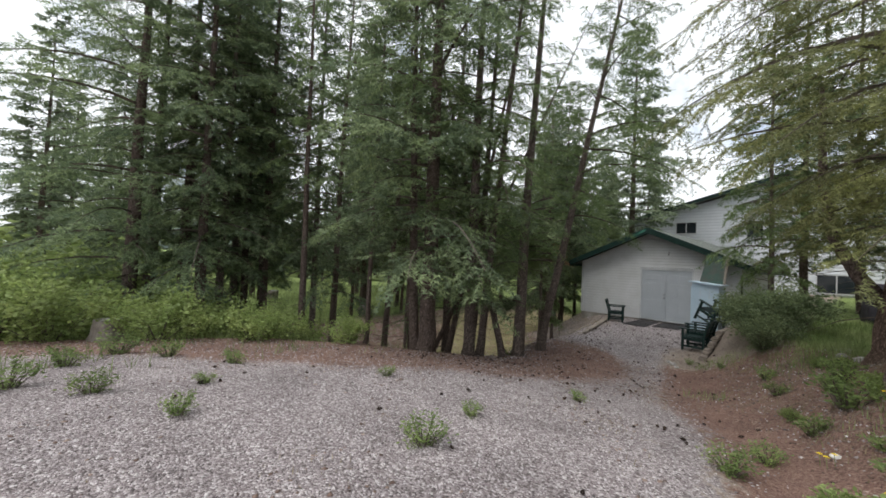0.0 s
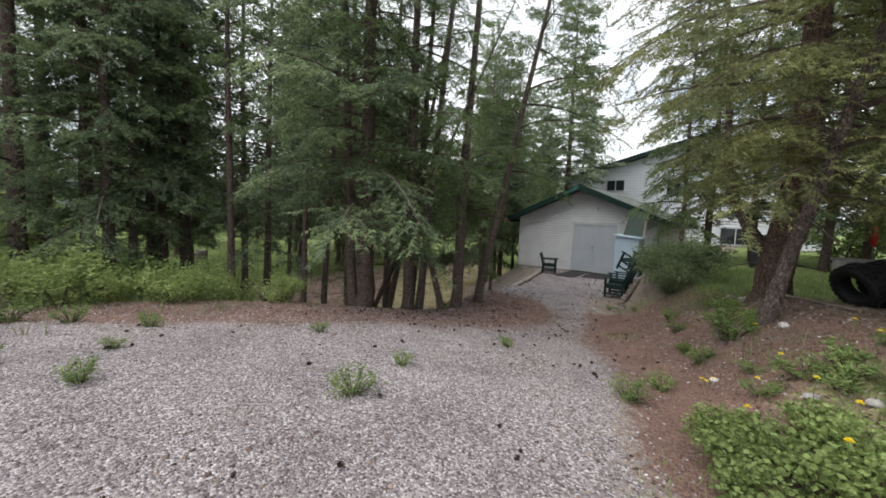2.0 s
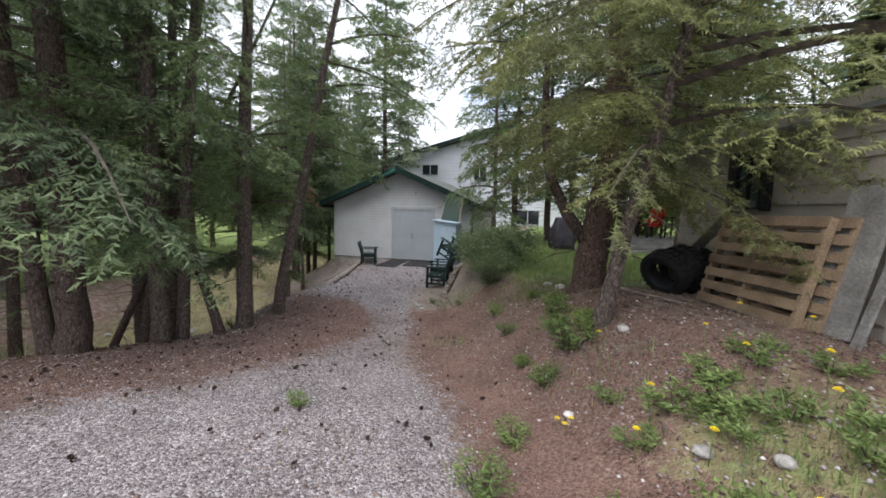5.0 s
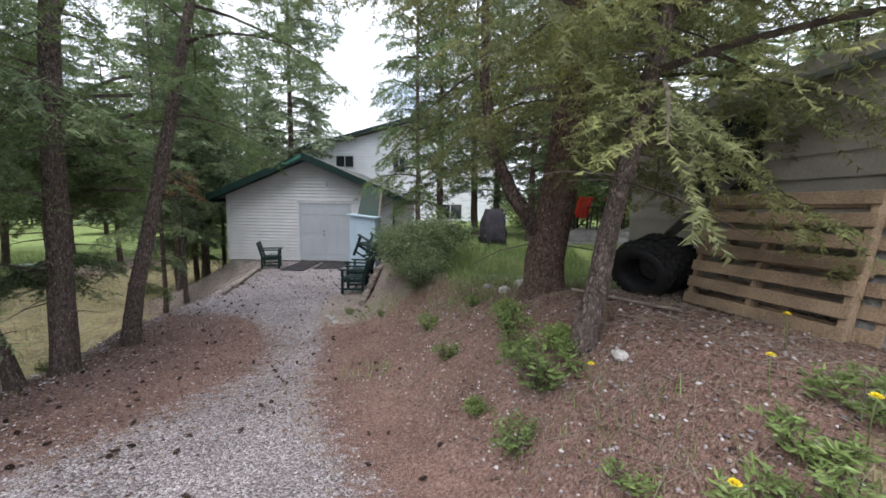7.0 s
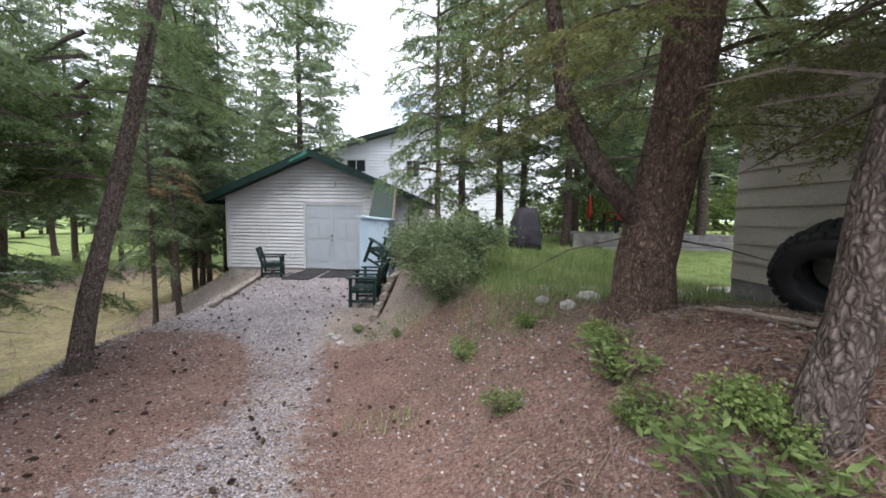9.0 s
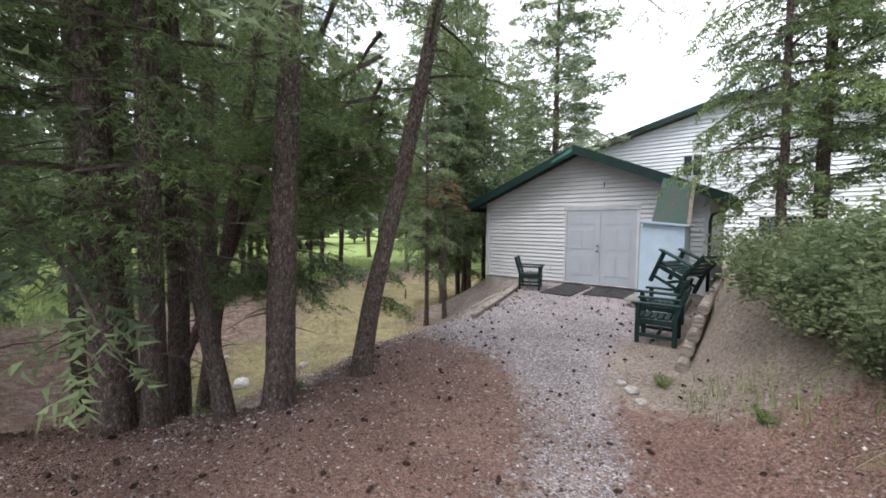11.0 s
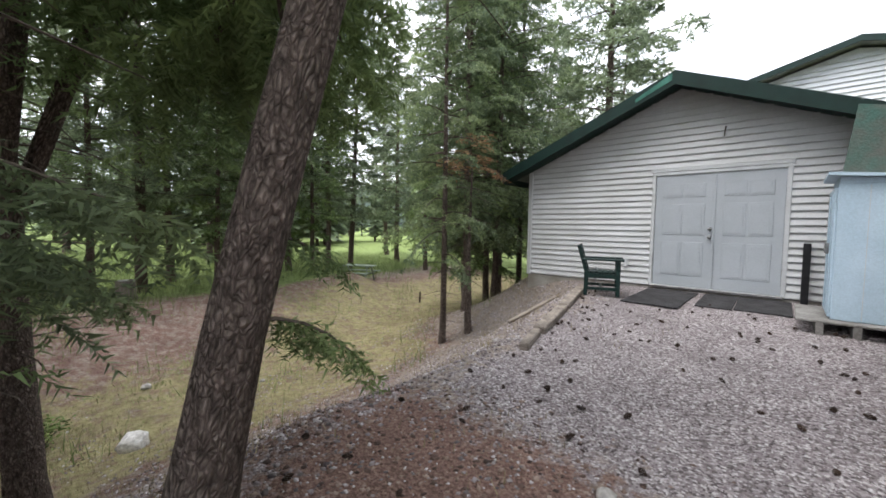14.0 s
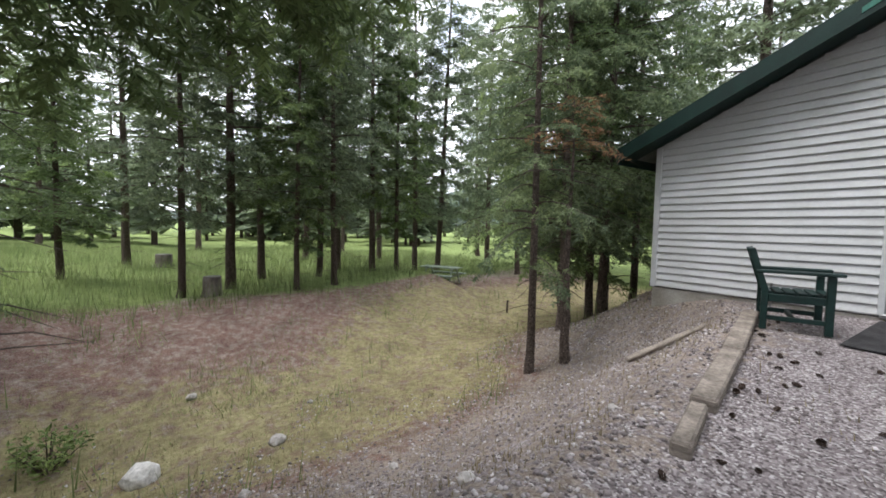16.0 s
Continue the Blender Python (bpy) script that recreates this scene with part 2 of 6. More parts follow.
M_TIMBER = material("weathered_timber", (0.31, 0.265, 0.225), 0.9, (0.16, 0.135, 0.115), 5, 0.6, 40, stretch=(1, 1, 6))
M_PALLET = material("pallet_wood", (0.30, 0.215, 0.14), 0.85, (0.17, 0.12, 0.08), 3, 0.5, 60, random_amount=0.2)
M_BOARD = material("grey_weathered_board", (0.26, 0.25, 0.235), 0.9, (0.16, 0.15, 0.14), 4, 0.5, 40)
# cabin side tan, darkened in the colour for the shade of the foliage
M_CABIN = material("shaded_tan_siding", (0.41, 0.37, 0.32), 0.75, (0.35, 0.315, 0.27), 2, 0.15, 40, fine=0.1)
M_CABIN_FRONT = material("cream_panel", (0.50, 0.465, 0.415), 0.6, (0.45, 0.42, 0.37), 2, 0.08, 40, fine=0.05)
M_BLACK = material("black_metal", (0.012, 0.012, 0.014), 0.5, (0.008, 0.008, 0.009), 10, 0.1, 60)
M_RUBBER = material("black_rubber", (0.018, 0.018, 0.019), 0.7, (0.009, 0.009, 0.009), 6, 0.3, 50)
M_MAT = material("worn_black_mat", (0.045, 0.043, 0.045), 0.9, (0.022, 0.021, 0.022), 5, 0.5, 70)
M_STONE = material("pale_stone", (0.46, 0.43, 0.41), 0.9, (0.30, 0.28, 0.26), 6, 0.5, 30, random_amount=0.3)
M_WHITESTONE = material("white_stone", (0.70, 0.68, 0.66), 0.9, (0.52, 0.50, 0.47), 6, 0.5, 30)
M_METAL = material("dull_steel", (0.35, 0.35, 0.35), 0.35, (0.25, 0.25, 0.25), 10, 0.1, 60, metal=1.0)
M_STUMP = material("grey_sawn_wood", (0.23, 0.20, 0.17), 0.95, (0.10, 0.085, 0.07), 5, 0.7, 30, stretch=(1, 1, 0.3))
M_RED = material("red_plastic", (0.45, 0.03, 0.02), 0.4, (0.36, 0.02, 0.015), 3, 0.05, 40)
M_CONE = material("pine_cone", (0.055, 0.035, 0.025), 0.9, (0.03, 0.019, 0.014), 20, 0.4, 90, random_amount=0.35)
M_TWIG = material("dead_twig", (0.13, 0.105, 0.085), 0.95, (0.06, 0.048, 0.04), 10, 0.3, 80)
M_YELLOW = material("dandelion_yellow", (0.80, 0.64, 0.02), 0.6, (0.75, 0.56, 0.02), 10, 0.2, 80)
M_COVER = material("black_fabric_cover", (0.05, 0.045, 0.055), 0.85, (0.03, 0.027, 0.033), 4, 0.3, 30)
M_PTABLE = material("green_grey_table_wood", (0.30, 0.35, 0.28), 0.9, (0.20, 0.24, 0.19), 5, 0.3, 40)
M_BARK = bark_material("fir_bark", (0.225, 0.175, 0.15), (0.075, 0.056, 0.048))
M_BARK_RED = bark_material("reddish_fir_bark", (0.26, 0.19, 0.15), (0.08, 0.052, 0.042))
M_BARK_GREY = bark_material("grey_fir_bark", (0.27, 0.22, 0.19), (0.085, 0.066, 0.058))
M_FIR = leaf_material("fir_needles", (0.125, 0.168, 0.100), (0.235, 0.295, 0.145), 0.4, 0.5)
M_FIR_OLIVE = leaf_material("olive_fir_needles", (0.175, 0.19, 0.088), (0.285, 0.30, 0.115), 0.4, 0.5)
M_FIR_LIGHT = leaf_material("young_fir_needles", (0.135, 0.19, 0.085), (0.20, 0.265, 0.10), 0.4, 0.5)
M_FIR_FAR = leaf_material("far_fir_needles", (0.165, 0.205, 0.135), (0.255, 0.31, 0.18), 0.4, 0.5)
M_FIR_DEAD = leaf_material("rust_brown_needles", (0.34, 0.19, 0.10), (0.44, 0.27, 0.15), 0.35, 0.4)
M_SHRUB = leaf_material("shrub_leaves", (0.165, 0.215, 0.11), (0.26, 0.31, 0.16), 0.4, 0.45)
M_WEED = leaf_material("weed_leaves", (0.14, 0.20, 0.065), (0.23, 0.29, 0.10), 0.4, 0.3)
M_BUSH = leaf_material("bush_leaves", (0.19, 0.255, 0.085), (0.30, 0.36, 0.13), 0.4, 0.45)
M_GRASS = leaf_material("grass_blades", (0.16, 0.215, 0.078), (0.27, 0.315, 0.14), 0.35, 0.45)
M_DRYGRASS = leaf_material("dry_grass_blades", (0.22, 0.18, 0.10), (0.30, 0.25, 0.15))
M_HILL = leaf_material("far_wooded_hill", (0.030, 0.050, 0.040), (0.045, 0.070, 0.050))


def glass_material():
    m = bpy.data.materials.new("window_glass")
    m.use_nodes = True
    b = m.node_tree.nodes["Principled BSDF"]
    b.inputs["Base Color"].default_value = (0.02, 0.025, 0.03, 1)
    b.inputs["Roughness"].default_value = 0.06
    b.inputs["Specular IOR Level"].default_value = 0.7
    return m


M_GLASS = glass_material()

# ---------------------------------------------------------------- builders


def part(name, bm, mat, parent=None, label=""):
    """Links a bmesh as one mesh object, under a thing or a part."""
    me = bpy.data.meshes.new(name)
    bm.to_mesh(me)
    bm.free()
    me.materials.append(mat)
    ob = new(name, me)
    ob.parent = parent
    if label:
        ob["label"] = label
    return ob


def share(name, me, parent, m=None):
    """Another piece on an existing mesh."""
    ob = new(name, me)
    ob.parent = parent
    if m is not None:
        ob.matrix_basis = m
    return ob


def arrays(name, verts, tris, mat, parent=None, smooth=False):
    """One mesh object from arrays of corners and triangles."""
    verts, tris = np.asarray(verts, np.float32), np.asarray(tris, np.int32)
    me = bpy.data.meshes.new(name)
    me.vertices.add(len(verts))
    me.vertices.foreach_set("co", verts.ravel())
    me.loops.add(tris.size)
    me.loops.foreach_set("vertex_index", tris.ravel())
    me.polygons.add(len(tris))
    k = tris.shape[1]
    me.polygons.foreach_set("loop_start", np.arange(0, tris.size, k, dtype=np.int32))
    if smooth:
        me.polygons.foreach_set("use_smooth", np.ones(len(tris), bool))
    me.update(calc_edges=True)
    me.validate()
    me.materials.append(mat)
    ob = new(name, me)
    ob.parent = parent
    return ob


def thing(name, x, y, z, turn=0.0, label="", category="", group="", kind=""):
    ob = new(name)
    ob.empty_display_size = 0.1
    ob.matrix_basis = pose(x, y, z, 0, 0, turn)
    return tagged(ob, label, category, group, kind)


def box(bm, x0, x1, y0, y1, z0, z1, bevel=0.0, m=None):
    """A box between two corners, with softened edges, added to bm."""
    r = bmesh.ops.create_cube(bm, size=1.0)
    vs = r["verts"]
    bmesh.ops.scale(bm, vec=(x1 - x0, y1 - y0, z1 - z0), verts=vs)
    bmesh.ops.translate(bm, vec=((x0 + x1) / 2, (y0 + y1) / 2, (z0 + z1) / 2), verts=vs)
    if bevel:
        es = list({e for v in vs for e in v.link_edges})
        r = bmesh.ops.bevel(bm, geom=es, offset=bevel, segments=1, affect='EDGES', profile=0.5)
        vs = list({v for f in r["faces"] for v in f.verts} | {v for v in vs if v.is_valid})
    if m is not None:
        bmesh.ops.transform(bm, matrix=m, verts=vs)
    return vs


def boxed(*args, **kw):
    bm = bmesh.new()
    box(bm, *args, **kw)
    return bm


def beam(bm, a, b, w, h, bevel=0.004, up=(0, 0, 1)):
    """A bar from a to b, w wide and h high."""
    a, b = Vector(a), Vector(b)
    d = b - a
    q = d.normalized()
    s = q.cross(Vector(up))
    if s.length < 1e-4:
        s = Vector((1, 0, 0))
    s.normalize()
    u = s.cross(q)
    m = Matrix((q, s, u)).transposed().to_4x4()
    m.translation = (a + b) / 2
    return box(bm, -d.length / 2, d.length / 2, -w / 2, w / 2, -h / 2, h / 2, bevel, m)


def beamed(*args, **kw):
    bm = bmesh.new()
    beam(bm, *args, **kw)
    return bm


def tube(bm, points, radii, sides=8, cap=True, wobble=0.0, seed=0):
    """A tapered round bar along points."""
    rings = []
    rng = random.Random(seed)
    pts = [Vector(p) for p in points]
    for i, (p, r) in enumerate(zip(pts, radii)):
        d = (pts[min(i + 1, len(pts) - 1)] - pts[max(i - 1, 0)]).normalized()
        s = d.cross(Vector((0.13, 0.91, 0.31)))
        s.normalize()
        u = d.cross(s)
        ring = []
        for k in range(sides):
            a = 2 * math.pi * k / sides
            rr = r * (1 + rng.uniform(-wobble, wobble))
            ring.append(bm.verts.new(p + s * (rr * math.cos(a)) + u * (rr * math.sin(a))))
        rings.append(ring)
    for a, b in zip(rings, rings[1:]):
        for k in range(sides):
            f = bm.faces.new((a[k], a[(k + 1) % sides], b[(k + 1) % sides], b[k]))
            f.smooth = True
    if cap:
        bm.faces.new(rings[0][::-1])
        bm.faces.new(rings[-1])
    return rings


def prism(bm, outline, y0, y1):
    """A polygon of (x, z) corners drawn out from y0 to y1."""
    a = [bm.verts.new((x, y0, z)) for x, z in outline]
    b = [bm.verts.new((x, y1, z)) for x, z in outline]
    n = len(outline)
    bm.faces.new(a)
    bm.faces.new(b[::-1])
    for k in range(n):
        bm.faces.new((a[k], b[k], b[(k + 1) % n], a[(k + 1) % n]))
    bmesh.ops.recalc_face_normals(bm, faces=bm.faces)


# ---------------------------------------------------------------- the lie of the land

LIP = [(-40, -50), (-5.4, -19.5), (-4.0, -16.4), (-2.8, -13.8), (-1.0, -11.2), (-0.2, -9.6), (0.3, -8.9), (0.1, -7.7), (-0.45, -6.6), (-0.32, -4.5), (-0.95, -1.2), (-1.6, 0.1), (-2.7, 0.7), (-2.7, 12), (-6, 60)]
FOOT = [(40, -40), (7.7, -17.5), (6.5, -13.6), (5.9, -12.0), (5.0, -10.2), (4.3, -8.5), (3.6, -6.6), (3.5, -5.6), (3.45, -1.0), (3.5, 0.4), (3.5, 9), (3.5, 60)]
DRIVE_Y = [-60, -25, -17, -14, -12, -10, -8, -6, -4, 0, 12, 60]
DRIVE_Z = [0.9, 0.75, 0.55, 0.42, 0.20, -0.12, -0.33, -0.34, -0.24, -0.07, -0.05, 0.3]


def side(line, x, y):
    """Signed distance from a bent line, positive on its left as it runs."""
    x, y = np.asarray(x, float), np.asarray(y, float)
    best, sign = np.full(x.shape, 1e9), np.ones(x.shape)
    for (ax, ay), (bx, by) in zip(line, line[1:]):
        dx, dy = bx - ax, by - ay
        t = np.clip(((x - ax) * dx + (y - ay) * dy) / (dx * dx + dy * dy), 0, 1)
        px, py = x - ax - t * dx, y - ay - t * dy
        d = np.hypot(px, py)
        s = np.where(dx * (y - ay) - dy * (x - ax) > 0, 1.0, -1.0)
        near = d < best - 1e-9
        best, sign = np.where(near, d, best), np.where(near, s, sign)
    return best * sign


def smooth(a, b, v):
    t = np.clip((np.asarray(v, float) - a) / (b - a), 0, 1)
    return t * t * (3 - 2 * t)


def wave(x, y, s, p=0.0):
    return np.sin(x * s + 1.3 * p) * np.cos(y * s * 1.17 + p) + 0.5 * np.sin(x * s * 2.3 + y * s * 1.9 + p * 2)


def height(x, y):
    x, y = np.asarray(x, float), np.asarray(y, float)
    base = np.interp(y, DRIVE_Y, DRIVE_Z)
    base = base - 0.075 * np.clip(2.0 - x, 0, 8) * smooth(-7.5, -9.5, y)
    left = side(LIP, x, y)
    right = -side(FOOT, x, y)
    upper = np.interp(y, [-40, -17, -14, -11, -9.4, -8, -6.5, -5, -3, 2, 60], [0.9, 0.75, 0.85, 1.12, 1.07, 0.80, 0.70, 0.78, 0.95, 1.0, 1.2]) - base
    reach = np.interp(y, [-17, -13, -11, -8.6, -7, -5.4, -4.6, -2], [1.6, 1.4, 1.75, 2.4, 2.1, 1.5, 0.6, 0.4])
    z = base + upper * smooth(-0.1, 1, right / reach)
    low = np.interp(y, [-18, -13, -8, 0, 12], [-0.9, -1.3, -2.15, -1.95, -1.9])
    low = low + smooth(6.5, 12.5, -x - 0.25 * y) * np.where(y > 2, 0.35, 0.9) * smooth(-18, -8, y)
    far = smooth(40, 400, np.hypot(x, y))
    low = low * (1 - far) + far * 1.0
    drop = 1 - np.exp(-np.maximum(left - 0.05, 0) ** 1.25 * 0.42)
    z = z + (np.minimum(low, z) - z) * drop
    near = 1 - smooth(25, 60, np.hypot(x, y))
    path = smooth(-0.3, 1.5, right) + smooth(-0.2, 1.0, left)
    z = z + near * (0.02 * wave(x, y, 1.1) + 0.012 * wave(x, y, 3.1, 1)) * (0.35 + 0.8 * np.clip(path, 0, 1))
    return z


def ground_at(x, y):
    return float(height(np.array([x]), np.array([y]))[0])


def steps(lo, hi, fine, reach):
    inner = list(np.arange(lo, hi, fine))
    out_hi, out_lo, s = [hi], [lo], fine
    while out_hi[-1] < reach:
        s *= 1.28
        out_hi.append(out_hi[-1] + s)
        out_lo.append(out_lo[-1] - s)
    return np.array(out_lo[:0:-1] + inner + out_hi)


def litter_width(y):
    """How far the needle litter under the firs spreads over the gravel."""
    return np.interp(y, [-22, -17, -14, -12.3, -11, -9.4, -7.5, -6.2], [1.4, 2.4, 3.9, 3.7, 3.1, 2.5, 2.2, 1.7])


def build_ground():
    xs, ys = steps(-17, 13, 0.14, 1500), steps(-25, 9, 0.14, 1500)
    gx, gy = np.meshgrid(xs, ys, indexing="ij")
    gz = height(gx, gy)
    v = np.stack([gx, gy, gz], -1).reshape(-1, 3)
    n, k = len(xs), len(ys)
    i = (np.arange(n - 1)[:, None] * k + np.arange(k - 1)).ravel()
    ob = arrays("ground", v, np.stack([i, i + k, i + k + 1, i + 1], 1), M_GROUND, smooth=True)
    x, y = gx.ravel(), gy.ravel()
    left, right = side(LIP, x, y), -side(FOOT, x, y)
    wob = 0.25 * wave(x, y, 0.9, 2)
    on_drive = np.clip(0.5 - (left + np.interp(y, [-8, -6], [0.75, 0.1]) + wob) * 0.9, 0, 1) * np.clip(0.5 - (right + 0.55 + wob) * 1.3, 0, 1)
    # needle litter lies along the lip and over the middle of the slope
    broad = litter_width(y)
    belt = smooth(-broad - 0.7, -broad * 0.62, left + wob) * (1 - smooth(1.2, 2.4, left)) * smooth(-5.3, -6.6, y)
    spill = np.exp(-(((x - 2.0) / 1.8) ** 2 + ((y + 8.0) / 2.1) ** 2)) * 0.55
    gravel = np.clip(on_drive - 0.85 * belt - spill, 0, 1) * smooth(32, 22, np.hypot(x - 3, y + 10))
    slope_gravel = smooth(-0.6, 0.0, left) * (1 - smooth(1.6, 3.4, left)) * smooth(-8.6, -7.4, y) * smooth(1.5, -0.5, y) * 0.45
    gravel = np.maximum(gravel, slope_gravel)
    litter = np.clip(belt + spill * 1.2 + smooth(-0.95, -0.25, right) * smooth(-15.5, -13.5, y) * smooth(-5.8, -7.5, y) * (1 - smooth(4.5, 6, right)), 0, 1)
    litter = np.maximum(litter, smooth(1.5, 3, left) * 0.56 * (1 - smooth(10, 13, left)) * smooth(-30, -16, y))
    west = -x - 0.3 * y
    lawn = smooth(11.5, 14.0, west + 0.8 * wave(x, y, 0.35)) * smooth(0.3, 1.5, left)
    lawn = np.maximum(lawn, smooth(1.5, 3.5, left) * smooth(-13.0, -16.0, y) * 0.9)
    lawn = np.maximum(lawn, smooth(1.3, 2.3, right) * smooth(-8.0, -6.8, y))
    lawn = np.maximum(lawn, smooth(0.0, 0.9, right) * smooth(-11.4, -13.2, y) * 0.55)
    lawn = np.maximum(lawn, smooth(9, 14, y) * smooth(1, 4, left) * 0.8)
    dry = smooth(2.2, 3.4, left) * (1 - smooth(5.5, 8.5, left - 0.35 * np.clip(y + 5, 0, 8))) * smooth(-9.8, -8.2, y) * 0.6
    dry = np.maximum(dry, smooth(0.1, 0.9, right) * smooth(-11.0, -12.5, y) * 0.55)
    dry = np.maximum(dry, smooth(0.1, 0.7, right) * (1 - smooth(1.3, 2.2, right)) * smooth(-9, -7, y) * 0.25)
    for name, values in (("gravel", gravel), ("litter", litter), ("lawn", lawn), ("dry", dry)):
        a = ob.data.attributes.new(name, 'FLOAT', 'POINT')
        a.data.foreach_set("value", values.astype(np.float32))
    tagged(ob, "gravel drive, needle litter and meadow soil", "ground", kind="structure")
    return ob


build_ground()

# ---------------------------------------------------------------- trees


def needle_fans(rng, p0, p1, count, length, width):
    """Flat slips of needles on both sides of a twig from p0 to p1: corners of triangles."""
    d = p1 - p0
    q = d / (np.linalg.norm(d) + 1e-9)
    s = np.cross(q, (0, 0, 1.0))
    s /= np.linalg.norm(s) + 1e-9
    u = np.cross(s, q)
    t = (np.arange(count) + rng.random(count)) / count
    base = p0 + d * t[:, None]
    sign = np.where(np.arange(count) % 2 == 0, 1.0, -1.0)[:, None]
    tilt = rng.uniform(-1.0, 0.7, count)[:, None]
    way = s * sign * 0.85 + q * rng.uniform(0.35, 0.9, count)[:, None] + u * tilt
    way /= np.linalg.norm(way, axis=1)[:, None]
    tip = base + way * (length * rng.uniform(0.6, 1.15, count))[:, None]
    half = q * (width * rng.uniform(0.6, 1.2, count) / 2)[:, None] + u * (rng.uniform(-0.4, 0.4, count) * width)[:, None]
    return np.stack([base - half, base + half, tip], 1)


def stick(p0, p1, r0, r1):
    """A three-sided tapered stick: corners of triangles."""
    d = p1 - p0
    q = d / (np.linalg.norm(d) + 1e-9)
    s = np.cross(q, (0.3, 0.1, 1.0))
    s /= np.linalg.norm(s) + 1e-9
    u = np.cross(s, q)
    a = [p0 + (s * math.cos(k) + u * math.sin(k)) * r0 for k in (0, 2.1, 4.2)]
    b = [p1 + (s * math.cos(k) + u * math.sin(k)) * r1 for k in (0, 2.1, 4.2)]
    out = []
    for k in range(3):
        j = (k + 1) % 3
        out += [(a[k], a[j], b[j]), (a[k], b[j], b[k])]
    return np.array(out)


def bough(rng, start, azimuth, length, rise, droop, twigs, slips, slip_len, slip_wide, wood, leaves):
    """A limb that sags, with side twigs that carry needles."""
    n = 6
    s = np.linspace(0, 1, n)
    out = np.array([math.cos(azimuth), math.sin(azimuth), 0.0])
    cross = np.array([-out[1], out[0], 0.0])
    bend = rng.uniform(-0.18, 0.18)
    pts = start + out * (s * length)[:, None] + cross * (bend * s * s * length)[:, None]
    pts[:, 2] += length * (rise * s - droop * s * s)
    r0 = 0.006 + 0.011 * length
    for k in range(n - 1):
        wood.append(stick(pts[k], pts[k + 1], r0 * (1 - s[k] * 0.85), r0 * (1 - s[k + 1] * 0.85)))
    for k in range(twigs):
        f = 0.18 + 0.82 * (k + rng.random()) / twigs
        i = min(int(f * (n - 1)), n - 2)
        g = f * (n - 1) - i
        p = pts[i] * (1 - g) + pts[i + 1] * g
        along = pts[i + 1] - pts[i]
        along /= np.linalg.norm(along)
        sgn = 1 if k % 2 else -1
        tl = length * (0.42 - 0.26 * f) * rng.uniform(0.6, 1.25) + 0.08
        w = along * rng.uniform(0.55, 1.0) + cross * sgn * rng.uniform(0.6, 1.0)
        w[2] += rng.uniform(-0.85, 0.1)
        w /= np.linalg.norm(w)
        e = p + w * tl
        e[2] -= 0.25 * tl * rng.random()
        leaves.append(needle_fans(rng, p, e, max(6, int(slips * (tl / 0.4))), slip_len, slip_wide))
        if tl > 0.25:
            for c in range(2):
                h = rng.uniform(0.3, 0.85)
                b0 = p + (e - p) * h
                w2 = w * 0.7 + np.cross(w, (0, 0, 1)) * (1 if c % 2 else -1) * 0.8
                w2[2] -= 0.15
                leaves.append(needle_fans(rng, b0, b0 + w2 * tl * 0.42, max(5, int(slips * 0.5 * tl / 0.4)), slip_len, slip_wide))
    leaves.append(needle_fans(rng, pts[-2], pts[-1], slips, slip_len, slip_wide))


